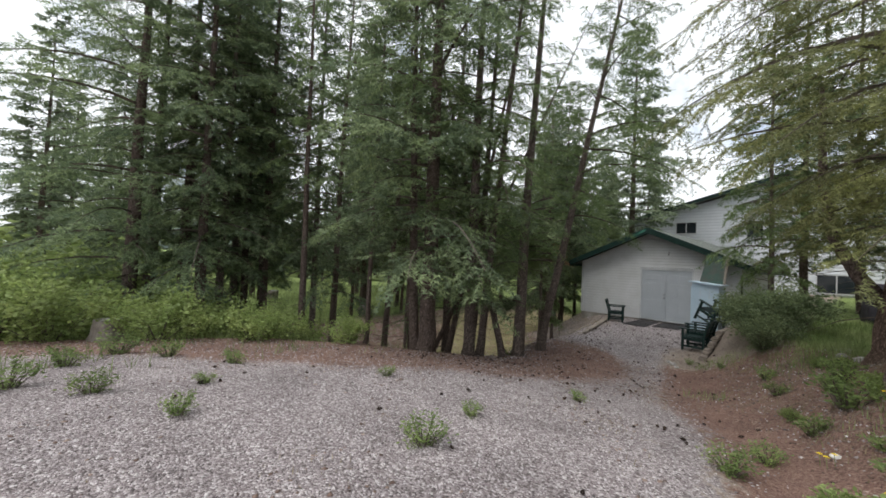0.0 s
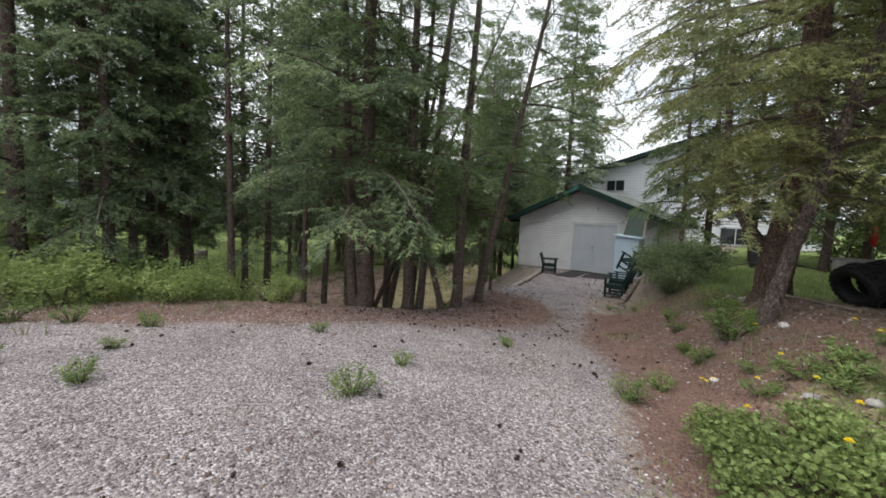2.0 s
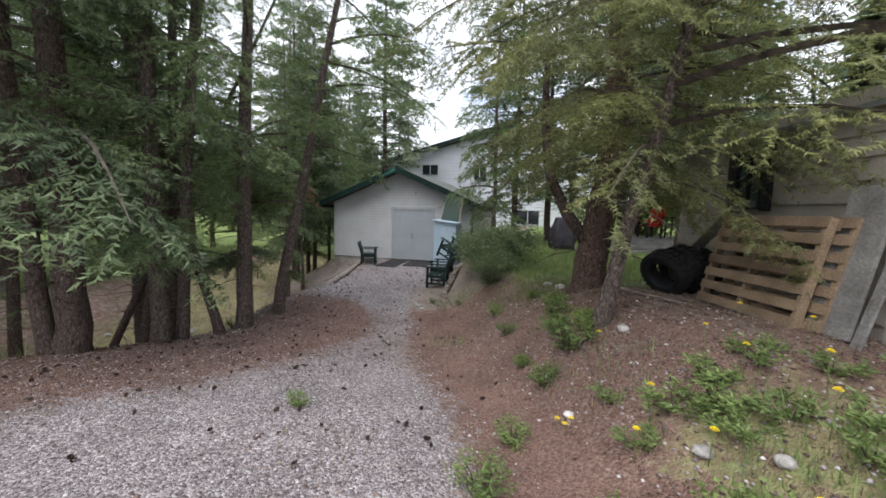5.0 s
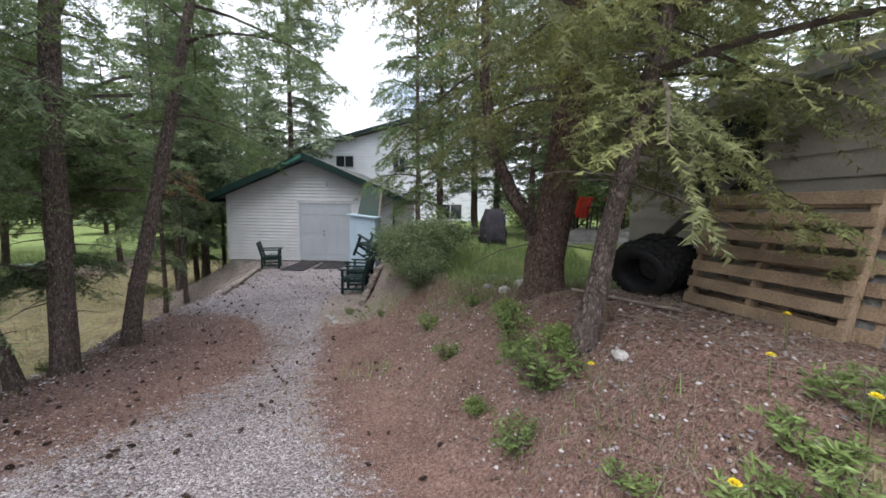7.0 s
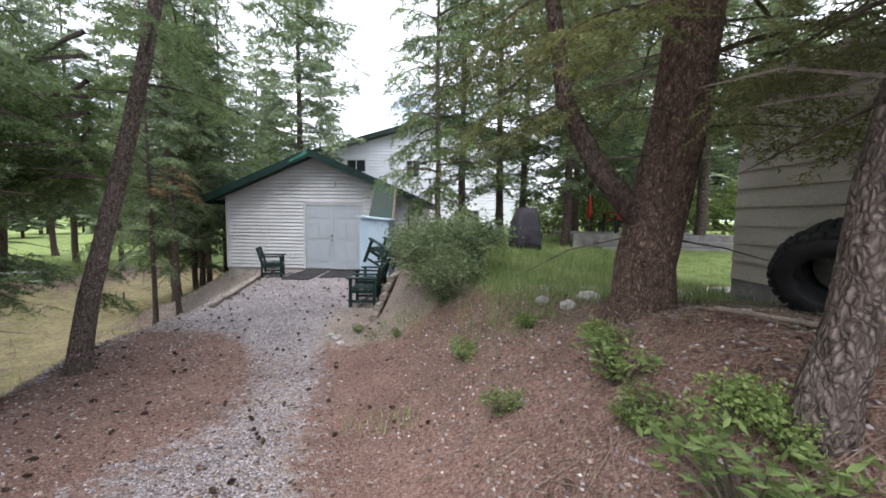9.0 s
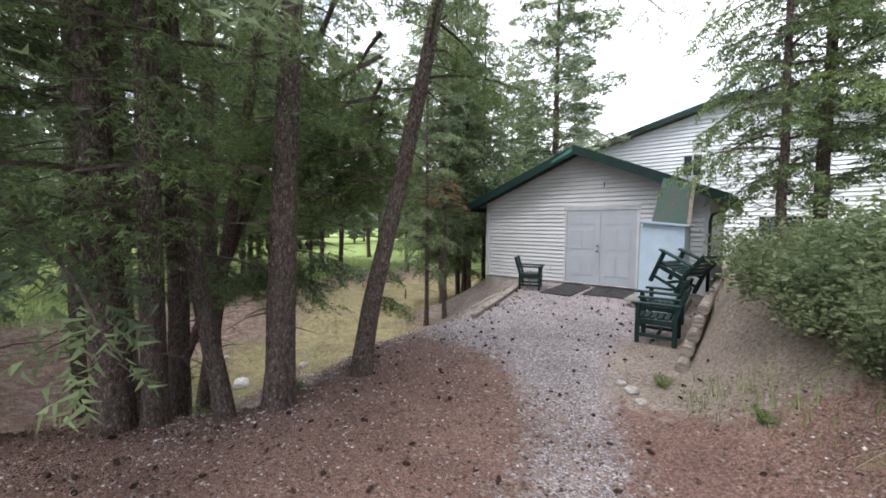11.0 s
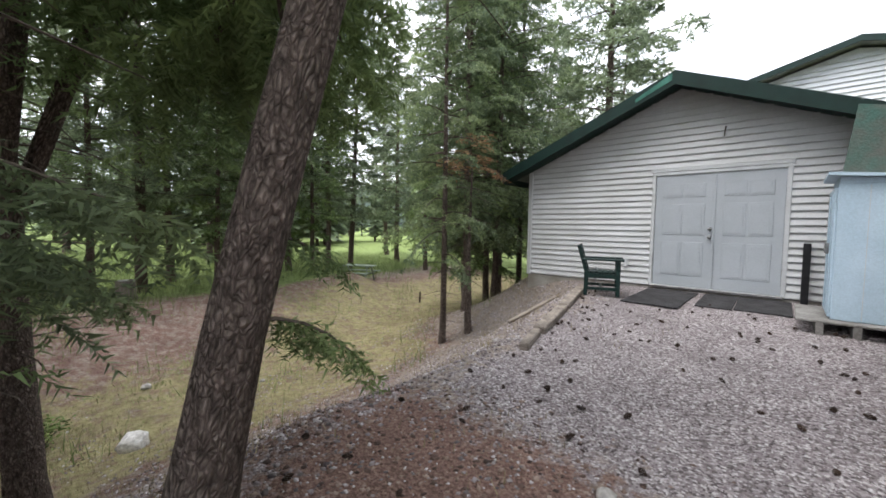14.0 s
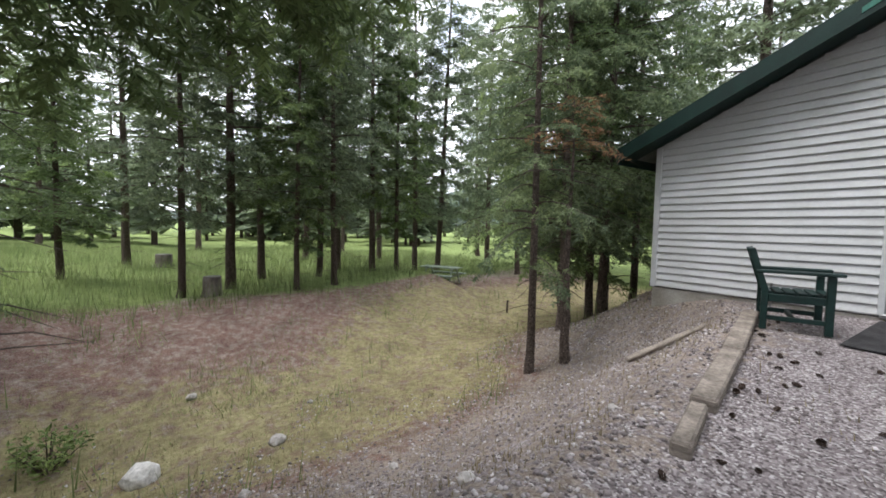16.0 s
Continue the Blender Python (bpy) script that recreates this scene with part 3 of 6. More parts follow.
def fir(seed, tall, trunk_r, crown_from, crown_r, boughs, twigs, slips, slip_len, slip_wide, bark, needles, droop=0.35, one_sided=None,
        bare_from=0.6, label="", name="fir_tree", curve=0.0):
    """A fir: a flared, slightly crooked trunk with dead twigs low down, and a ragged crown of sagging boughs."""
    rng = np.random.default_rng(seed)
    top = thing(name, 0, 0, 0, 0, label, "tree", "fir trees")
    bm = bmesh.new()
    zs = [-0.5, -0.1, 0.12, 0.4, 0.9, 1.6, 2.6, 4.0, 6.0, 8.5, tall * 0.82, tall]
    zs = sorted(z for z in zs if z <= tall)
    cx = np.cumsum(rng.uniform(-0.05, 0.05, len(zs))) * 0.7
    cy = np.cumsum(rng.uniform(-0.05, 0.05, len(zs))) * 0.7
    axis = [(cx[i] + curve * math.sin(min(z, 6) / 6 * math.pi), cy[i], z) for i, z in enumerate(zs)]
    rad = [trunk_r * (1 - 0.93 * max(z, 0) / tall) * (1 + 0.32 * math.exp(-max(z + 0.1, 0) * 4)) for z in zs]
    tube(bm, axis, rad, 14, True, 0.05, seed)
    centre = lambda z: np.array([np.interp(z, zs, [a[0] for a in axis]), np.interp(z, zs, [a[1] for a in axis]), z])  # noqa: E731
    wood, leaves = [], []
    for k in range(int(14 + tall)):
        z = rng.uniform(bare_from, crown_from + 1.5)
        a = rng.uniform(0, 6.28)
        p = centre(z)
        ln = rng.uniform(0.25, 1.1)
        w = np.array([math.cos(a), math.sin(a), rng.uniform(-0.35, 0.15)])
        m = p + w * ln * 0.6
        e = m + (w + np.array([rng.uniform(-0.4, 0.4), rng.uniform(-0.4, 0.4), -0.2])) * ln * 0.5
        wood.append(stick(p, m, 0.011, 0.007))
        wood.append(stick(m, e, 0.007, 0.002))
    trunk = part("trunk", bm, bark, top)
    for k in range(boughs):
        f = ((k + rng.random()) / boughs) ** 0.9
        z = crown_from + (tall - crown_from) * f
        a = k * 2.399 + rng.uniform(-0.5, 0.5)
        env = crown_r * (1 - f) ** 0.58 * (0.55 + 0.45 * min(1, f * 6)) + 0.18
        ln = env * rng.uniform(0.55, 1.2)
        if one_sided is not None:
            ln *= 0.75 + 0.45 * math.cos(a - one_sided)
        bough(rng, centre(z), a, max(ln, 0.2), 0.12 + 0.3 * f, droop * rng.uniform(0.6, 1.3) * (1 - 0.5 * f), twigs if f < 0.7 else max(6, twigs // 2), slips, slip_len, slip_wide, wood, leaves)
    tri = np.concatenate(leaves)
    crown = arrays("crown", tri.reshape(-1, 3), np.arange(len(tri) * 3).reshape(-1, 3), needles, top)
    tw = np.concatenate(wood)
    arrays("limb_wood", tw.reshape(-1, 3), np.arange(len(tw) * 3).reshape(-1, 3), M_TWIG, top)["kind"] = "stuff"
    return top


def put_tree(kind, x, y, size=1.0, wide=1.0, turn=0.0, lean_x=0.0, lean_y=0.0, z=None, label=""):
    z = ground_at(x, y) if z is None else z
    m = pose(x, y, z, lean_y, lean_x, 0) @ pose(0, 0, 0, 0, 0, turn) @ Matrix.Diagonal((wide, wide, size, 1))
    if "used" not in kind:
        kind["used"] = 1
        kind.matrix_basis = m
        ob = kind
    else:
        ob = copy_thing(kind, m @ Matrix.Diagonal((1 / kind.scale.x, 1 / kind.scale.y, 1 / kind.scale.z, 1)))
    if label:
        ob["label"] = label
    return ob


dark = "tall dark green fir with furrowed grey-brown bark"
FIR_BIG = fir(3, 17, 0.20, 1.9, 3.2, 92, 23, 12, 0.12, 0.038, M_BARK, M_FIR, 0.45, one_sided=-0.7, label="tall dark fir with thick trunk and sagging boughs")
FIR_MID = fir(5, 14, 0.14, 2.0, 2.6, 70, 16, 10, 0.14, 0.050, M_BARK, M_FIR, 0.40, label=dark)
FIR_SLIM = fir(8, 15, 0.12, 2.6, 2.3, 70, 15, 12, 0.14, 0.043, M_BARK_GREY, M_FIR, 0.44, label="slim dark fir with grey bark and dead lower twigs")
FIR_EDGE = fir(9, 15, 0.145, 2.2, 2.3, 54, 20, 22, 0.072, 0.015, M_BARK_GREY, M_FIR_LIGHT, 0.45, one_sided=0.0, label="tall fir with pale furrowed bark at the edge of the drive")
FIR_HIGH = fir(17, 15, 0.14, 5.0, 1.9, 32, 14, 12, 0.11, 0.03, M_BARK, M_FIR_LIGHT, 0.42, label="dark fir with a bare lower trunk and high crown")
FIR_LEAN = fir(19, 15, 0.13, 3.7, 3.0, 54, 22, 24, 0.08, 0.018, M_BARK_GREY, M_FIR_LIGHT, 0.36, one_sided=0.0, bare_from=2.4, label="fir leaning out over the drive edge")
FIR_YOUNG = fir(11, 9, 0.10, 0.9, 2.2, 70, 19, 12, 0.12, 0.034, M_BARK_GREY, M_FIR_LIGHT, 0.34, label="young lighter green fir with low boughs")
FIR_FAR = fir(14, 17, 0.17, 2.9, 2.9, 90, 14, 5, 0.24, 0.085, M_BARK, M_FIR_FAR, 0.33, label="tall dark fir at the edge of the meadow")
FIR_FAR2 = fir(15, 14, 0.15, 1.8, 2.5, 84, 14, 5, 0.24, 0.085, M_BARK, M_FIR_LIGHT, 0.33, label="light green fir at the edge of the meadow")
FIR_DEAD = fir(16, 4.3, 0.075, 3.6, 0.75, 16, 10, 14, 0.07, 0.02, M_BARK_GREY, M_FIR_DEAD, 0.45, label="dead young fir with rust-brown needles by the shed")

# the row along the lip of the drive
put_tree(FIR_BIG, -0.72, -10.95, 1.0, 1.0, 5)
put_tree(FIR_MID, -0.95, -11.15, 0.95, 0.85, 70, -3)
put_tree(FIR_EDGE, -0.9, -9.3, 0.9, 0.75, 20, 5, 2)
put_tree(FIR_EDGE, -0.3, -9.95, 1.0, 1.0, -60)
put_tree(FIR_EDGE, -0.15, -9.68, 0.9, 0.7, -80, 6)
put_tree(FIR_EDGE, 0.2, -9.22, 0.85, 0.6, -60, -16, 3, label="thin fir with grey bark that leans over")
EDGE_FIR = put_tree(FIR_EDGE, 0.33, -8.74, 1.05, 1.0, -100, -1, -5)
LEANING = put_tree(FIR_LEAN, 0.25, -7.64, 1.0, 0.95, 25, 5.6, -11)
put_tree(FIR_HIGH, -2.86, -8.4, 0.9, 0.8, 40, 9, -6)
YARD_FIR = put_tree(FIR_EDGE, -3.2, -8.0, 1.0, 1.0, -120, 2, 0)
put_tree(FIR_HIGH, -3.85, -9.1, 1.1, 1.15, 80)
put_tree(FIR_HIGH, -3.4, -8.85, 0.9, 0.62, 180, 17, -15)
# by the corner of the shed
put_tree(FIR_DEAD, -3.3, -1.35, 1.0, 1.0, 30)
put_tree(FIR_SLIM, -3.75, -1.75, 0.75, 0.62, 15)
put_tree(FIR_SLIM, -4.4, -0.2, 0.8, 0.75, 100)
put_tree(FIR_MID, -4.3, 1.1, 0.9, 0.72, 200)
put_tree(FIR_SLIM, -5.1, 1.8, 0.9, 0.85, 300)
put_tree(FIR_SLIM, -4.6, 2.8, 0.9, 0.8, 20)
put_tree(FIR_MID, -4.9, 0.6, 0.9, 0.75, 60)
put_tree(FIR_YOUNG, -5.6, 1.4, 1.6, 1.15, 60)
put_tree(FIR_YOUNG, -6.6, 4.6, 1.6, 1.2, 160)
put_tree(FIR_FAR, -4.0, 8.5, 1.12, 1.3, 60)
# left of the drive
put_tree(FIR_BIG, -9.1, -14.7, 1.0, 1.0, 130)
put_tree(FIR_BIG, -8.5, -12.4, 1.0, 0.9, 200)
put_tree(FIR_BIG, -10.6, -15.6, 0.95, 1.1, 250)
put_tree(FIR_BIG, -8.2, -16.3, 1.05, 1.0, 310, label="tall dark fir with boughs down to the bushes")
put_tree(FIR_BIG, -7.3, -14.6, 1.0, 0.8, 15)
for x, y, s, w, turn, lean in ((-8.35, -13.9, 1.1, 1.1, 60, 4), (-9.1, -13.3, 1.1, 1.1, 120, 0), (-8.6, -12.9, 1.1, .95, 180, -4), (-5.0, -12.3, 1.0, .8, 220, -3), (-5.75, -11.0, 1.05, .85, 10, 2),
                               (-4.6, -9.6, 1, .8, 50, 5), (-7.4, -11.0, 1.1, 1.0, 90, 0), (-3.6, -10.9, .9, .6, 330, 2), (-11.6, -12.6, 1.1, 1.1, 130, 0)):
    put_tree(FIR_HIGH if x > -5.2 else FIR_MID if w < 1 else FIR_SLIM, x, y, s, w, turn, lean)
for x, y, s, w, turn in ((-13.3, -5.5, 1, .9, 10), (-12.1, -6.8, .7, .6, 103), (-15.9, -10.0, .7, .7, 40), (-14.9, -4.3, 1, .8, 205), (-11.7, -3.8, .75, .6, 20), (-11.9, -2.5, .8, .6, 233), (-14.2, -2.4, .9, .7, 90),
                         (-15.9, -1.1, 1, .8, 133), (-14.8, 0.1, 1.0, .8, 185), (-14.7, 1.2, .9, .7, 80), (-17.0, 3.4, 1, .9, 15), (-17.9, 5.4, 1.1, 1, 55), (-14.4, 8.4, .8, .8, 330), (-12.2, 11.6, .9, 1, 240),
                         (-9.6, 13.5, .9, 1, 125), (-7.4, 11.2, .8, .9, 20), (-22, -9.0, 1.0, 1, 355), (-22, -1, 1.1, 1.0, 75), (-25, 5, 1.2, 1.1, 170), (-20, 11, 1.1, 1.1, 290), (-16, 16, 1, 1.1, 5),
                         (-11, 19, 1.1, 1.1, 60), (-6.5, 17.5, 1, 1, 145), (-26, 15, 1.2, 1.2, 225), (-34, -6, 1.2, 1.2, 45), (-36, 6, 1.2, 1.2, 145), (-30, -20, 1.1, 1.2, 15), (-40, -16, 1.2, 1.2, 85)):
    put_tree(FIR_FAR if int(turn) % 20 else FIR_FAR2, x, y, s, w, turn, (turn % 7) - 3)



def add_bough(tree, x, y, z, azimuth, length, rise, droop, needles, seed, slip=0.06, twigs=26):
    """One low limb with its needles, grown from a standing tree at a height above its foot."""
    rng = np.random.default_rng(seed)
    wood, leaves = [], []
    start = np.array([x, y, ground_at(x, y) + z])
    bough(rng, start, radians(azimuth), length, rise, droop, twigs, twigs, slip, slip * 0.25, wood, leaves)
    back = np.array(tree.matrix_basis.inverted())
    for name, bits, mat in (("low_bough", leaves, needles), ("low_limb", wood, M_TWIG)):
        tri = np.concatenate(bits).reshape(-1, 3)
        arrays(name, tri @ back[:3, :3].T + back[:3, 3], np.arange(len(tri)).reshape(-1, 3), mat, tree)


add_bough(LEANING, 0.34, -7.44, 0.95, 84, 0.6, 0.1, 0.7, M_FIR_LIGHT, 401)
add_bough(LEANING, 0.34, -7.44, 0.95, 112, 0.48, 0.05, 0.6, M_FIR_LIGHT, 402)
add_bough(LEANING, 0.35, -7.40, 1.3, 105, 0.45, 0.0, 0.4, M_FIR_LIGHT, 403)
for k, (z, azimuth, length) in enumerate(((2.5, 172, 2.3), (2.7, 155, 2.2), (2.9, 182, 2.5), (3.1, 145, 2.4), (3.3, 165, 2.7), (3.5, 190, 2.6), (3.7, 150, 2.7), (4.0, 172, 2.8), (4.3, 158, 2.8))):
    add_bough(LEANING, 0.34, -7.35, z, azimuth, length, 0.05, 0.2, M_FIR_LIGHT, 410 + k, 0.09, 34)
for k, (z, azimuth, length) in enumerate(((2.75, -10, 1.5), (3.1, -60, 1.7), (2.9, -100, 1.4))):
    add_bough(YARD_FIR, -3.2, -8.0, z, azimuth, length, 0.0, 0.3, M_FIR, 430 + k, 0.08)

for k, (lift, swing, length) in enumerate(((0.45, 0, 1.48), (0.6, 25, 1.33), (0.7, -25, 1.18), (0.5, 50, 1.18))):
    add_bough(EDGE_FIR, 0.33, -8.72, 0.89 + lift, 132 + swing, length, 0.05, 0.3, M_FIR, 440 + k, 0.07, 30)

# right of the drive
FIR_OLIVE = fir(21, 12, 0.225, 1.6, 3.3, 108, 26, 33, 0.062, 0.017, M_BARK_RED, M_FIR_OLIVE, 0.42, label="old fir with thick reddish bark and olive green boughs", curve=0.16)
put_tree(FIR_OLIVE, 6.6, -8.95, 1.0, 1.0, 0, 1, 4)
FIR_THIN = fir(22, 8, 0.085, 1.45, 2.9, 74, 24, 33, 0.055, 0.0145, M_BARK_GREY, M_FIR_OLIVE, 0.45, one_sided=-0.6, bare_from=1.2, label="slim leaning fir with pale grey bark beside the old fir")
put_tree(FIR_THIN, 6.64, -10.56, 1.0, 1.0, 0, 11, -4)
put_tree(FIR_YOUNG, 4.5, -2.4, 1.15, 0.75, 30)
put_tree(FIR_MID, 5.1, -1.2, 0.75, 0.8, 90)
put_tree(FIR_MID, 6.2, -0.2, 0.75, 0.9, 10)
put_tree(FIR_SLIM, 7.2, 1.6, 0.8, 1.1, 200)
put_tree(FIR_MID, 7.9, -1.6, 0.75, 0.8, 130)
put_tree(FIR_MID, 9.2, 2.8, 0.8, 1.0, 250)
put_tree(FIR_SLIM, 9.6, -3.4, 0.9, 1.1, 100)
put_tree(FIR_SLIM, 11.4, -1.4, 0.9, 1.2, 300)
put_tree(FIR_MID, 12.0, 2.6, 0.9, 1.0, 40)
put_tree(FIR_MID, 10.6, 5.0, 0.9, 1.1, 70)

# ---------------------------------------------------------------- the shed

RIDGE_X, HALF, WALL_L, WALL_R, EAVE_Z, PITCH = 0.336, 3.4, -2.64, 3.31, 2.27, 0.425
SHED_BACK = 7.0


def roof_z(x):
    return 3.60 - abs(x - RIDGE_X) * PITCH


shed = thing("garden_shed", RIDGE_X, 0, 0, 0, "white vinyl-sided shed with grey double doors and green fascia", "shed")
shed_wall = thing("front_wall", -RIDGE_X, 0, 0)
shed_wall.parent = shed


def siding_course(bm, x0, x1, z0, z1, y, lap=0.014):
    """One course of lap siding: thin at its top, proud at its foot."""
    a = [bm.verts.new(c) for c in ((x0, y - lap, z0), (x1, y - lap, z0), (x1, y - 0.003, z1), (x0, y - 0.003, z1), (x0, y + 0.01, z0), (x1, y + 0.01, z0), (x1, y + 0.01, z1), (x0, y + 0.01, z1))]
    for f in ((0, 1, 2, 3), (5, 4, 7, 6), (4, 5, 1, 0), (3, 2, 6, 7), (4, 0, 3, 7), (1, 5, 6, 2)):
        bm.faces.new([a[k] for k in f])


part("sheathing", boxed(WALL_L, 0, 0.02, 0.12, -0.02, 2.091), M_SIDING, shed_wall)
part("sheathing", boxed(1.83, WALL_R, 0.02, 0.12, -0.02, 2.091), M_SIDING, shed_wall)
bm = bmesh.new()
prism(bm, [(WALL_L, 2.092), (WALL_R, 2.092), (WALL_R, roof_z(WALL_R) - 0.03), (RIDGE_X, 3.56), (WALL_L, roof_z(WALL_L) - 0.03)], 0.02, 0.12)
part("gable", bm, M_SIDING, shed_wall)
COURSE = 0.1135
z = -0.02
while z < 3.5:
    z1 = z + COURSE
    spans = [(WALL_L, -0.06), (1.89, WALL_R)] if z < 2.08 else [(WALL_L, WALL_R)]
    for x0, x1 in spans:
        if z1 > 2.25:
            reach = (3.585 - z1) / PITCH
            x0, x1 = max(x0, RIDGE_X - reach), min(x1, RIDGE_X + reach)
        if x1 - x0 > 0.1:
            bm = bmesh.new()
            siding_course(bm, x0, x1, z + 0.021, z1, 0.018, 0.031)
            part("siding_board", bm, M_SIDING, shed_wall)
    z = z1
part("corner_trim", boxed(WALL_L - 0.03, WALL_L + 0.06, -0.012, 0.1, -0.03, 2.30, 0.006), M_TRIM, shed_wall)
part("corner_trim", boxed(WALL_R - 0.06, WALL_R + 0.03, -0.012, 0.1, -0.03, 2.30, 0.006), M_TRIM, shed_wall)
part("side_wall", boxed(WALL_L - 0.02 - RIDGE_X, WALL_L + 0.10 - RIDGE_X, 0.1, SHED_BACK, -0.03, 2.25), M_SIDING, shed)
part("side_wall", boxed(WALL_R - 0.10 - RIDGE_X, WALL_R + 0.02 - RIDGE_X, 0.1, SHED_BACK, -0.03, 2.25), M_SIDING, shed)
part("back_wall", boxed(WALL_L - RIDGE_X, WALL_R - RIDGE_X, SHED_BACK - 0.1, SHED_BACK, -0.03, 2.6), M_SIDING, shed)
part("foundation", boxed(WALL_L - 0.01 - RIDGE_X, WALL_R - RIDGE_X, 0.02, SHED_BACK, -1.4, -0.03, 0.01), M_CONCRETE, shed, "bare concrete foundation")

# roof: two slabs of shingles, fascia boards along the rakes, soffits and eaves
for s in (-1, 1):
    bm = bmesh.new()
    prism(bm, [(0, 3.62), (s * HALF, 3.62 - HALF * PITCH), (s * HALF, 3.70 - HALF * PITCH), (0, 3.70)], -0.46, SHED_BACK + 0.3)
    slab = part("roof_slope", bm, M_SHINGLE, shed, "grey-green shingles")
    run = math.hypot(HALF, HALF * PITCH)
    for k in range(15):
        f0, f1 = k / 15, (k + 1) / 15
        bm = bmesh.new()
        zt = 3.70
        prism(bm, [(s * HALF * f0, zt - HALF * PITCH * f0 + 0.004), (s * HALF * f1, zt - HALF * PITCH * f1 + 0.018), (s * HALF * f1, zt - HALF * PITCH * f1 + 0.002)], -0.47, SHED_BACK + 0.3)
        part("shingle_course", bm, M_SHINGLE, slab)
    bm = bmesh.new()
    prism(bm, [(0, 3.735), (s * (HALF + 0.02), 3.735 - HALF * PITCH), (s * (HALF + 0.02), 3.51 - HALF * PITCH), (0, 3.50)], -0.50, -0.462)
    part("rake_fascia", bm, M_GREEN, shed, "dark green fascia board")
    bm = bmesh.new()
    prism(bm, [(0, 3.60), (s * HALF, 3.60 - HALF * PITCH), (s * HALF, 3.585 - HALF * PITCH), (0, 3.585)], -0.46, 0.015)
    part("soffit", bm, M_GREEN, shed)
    part("eave_fascia", boxed(s * HALF - 0.015 + s * 0.018, s * HALF + 0.015 + s * 0.018, -0.46, SHED_BACK + 0.3, 3.48 - HALF * PITCH, 3.70 - HALF * PITCH, 0.004), M_GREEN, shed)
bm = bmesh.new()
prism(bm, [(-0.62, 3.63 - 0.62 * PITCH), (-0.05, 3.69), (-0.05, 3.575), (-0.62, 3.50 - 0.62 * PITCH + 0.07)], -0.507, -0.502)
part("faded_patch", bm, M_GREEN_WORN, shed, "sun-faded length of the fascia")
bm = bmesh.new()
tube(bm, [(HALF + 0.08, -0.5, 2.18), (HALF + 0.08, SHED_BACK + 0.3, 2.18)], [0.055, 0.055], 10)
tube(bm, [(HALF + 0.08, -0.35, 2.15), (HALF - 0.05, -0.33, 1.98), (3.06, -0.12, 1.86), (3.03, -0.08, 1.7), (3.03, -0.08, 0.1)], [0.035] * 5, 8)
part("gutter", bm, M_BLACK, shed, "dark gutter with a bent downpipe")

# double doors with pressed panels
doors = thing("double_door", 0, 0, 0, 0, "pair of pale grey panelled steel doors, closed", "door")
part("door_frame", boxed(-0.06, 0.0, -0.02, 0.1, 0, 2.09, 0.005), M_TRIM, doors)
part("door_frame", boxed(1.83, 1.89, -0.02, 0.1, 0, 2.09, 0.005), M_TRIM, doors)
part("door_frame", boxed(0.0, 1.83, -0.02, 0.1, 2.03, 2.09, 0.005), M_TRIM, doors)
part("drip_cap", boxed(-0.08, 1.91, -0.03, 0.019, 2.092, 2.15, 0.005), M_TRIM, doors)
part("threshold", boxed(-0.04, 1.87, -0.06, 0.1, -0.03, 0.012, 0.005), M_METAL, doors)
for x0 in (0.004, 0.917):
    leaf = part("door_leaf", boxed(x0, x0 + 0.909, 0.002, 0.045, 0.015, 2.027, 0.004), M_DOOR, doors)
    for k in (0, 1):
        for z0, z1 in ((0.22, 0.82), (0.95, 1.50), (1.62, 1.86)):
            a = x0 + 0.13 + k * 0.345
            bm = bmesh.new()
            box(bm, a, a + 0.30, -0.006, 0.0019, z0, z1, 0.004)
            for f in bm.faces:
                f.smooth = False
            part("panel", bm, M_DOOR, leaf)
            part("panel_field", boxed(a + 0.035, a + 0.265, -0.011, -0.0062, z0 + 0.035, z1 - 0.035, 0.003), M_DOOR, leaf)
part("astragal", boxed(0.895, 0.935, -0.012, 0.0015, 0.015, 2.027, 0.004), M_DOOR, doors)
for z0, r in ((0.92, 0.032), (1.06, 0.028)):
    bm = bmesh.new()
    bmesh.ops.create_uvsphere(bm, u_segments=14, v_segments=8, radius=r)
    bmesh.ops.translate(bm, vec=(0.865, -0.045, z0), verts=bm.verts)
    tube(bm, [(0.865, 0.003, z0), (0.865, -0.03, z0)], [0.034, 0.014], 14)
    part("door_knob" if z0 < 1 else "deadbolt", bm, M_METAL, doors, "dull steel")
outlet = thing("outdoor_outlet", -0.47, -0.0, 0.38, 0, "small grey covered power outlet on the siding", "outlet")
part("back_box", boxed(-0.035, 0.035, -0.03, 0.005, -0.06, 0.06, 0.006), M_TRIM, outlet)
part("cover", boxed(-0.04, 0.04, -0.042, -0.0302, -0.065, 0.065, 0.006), M_TRIM, outlet)

# ---------------------------------------------------------------- house behind
house = thing("white_house", 0, 12.5, 0, 0, "large white sided house with dark green roof edge", "house")
HP, HZ, HR, HL, HS = 3.4, 7.85, 9.0, -5.5, 0.27


def house_roof(x):
    return HZ - abs(x - HP) * HS


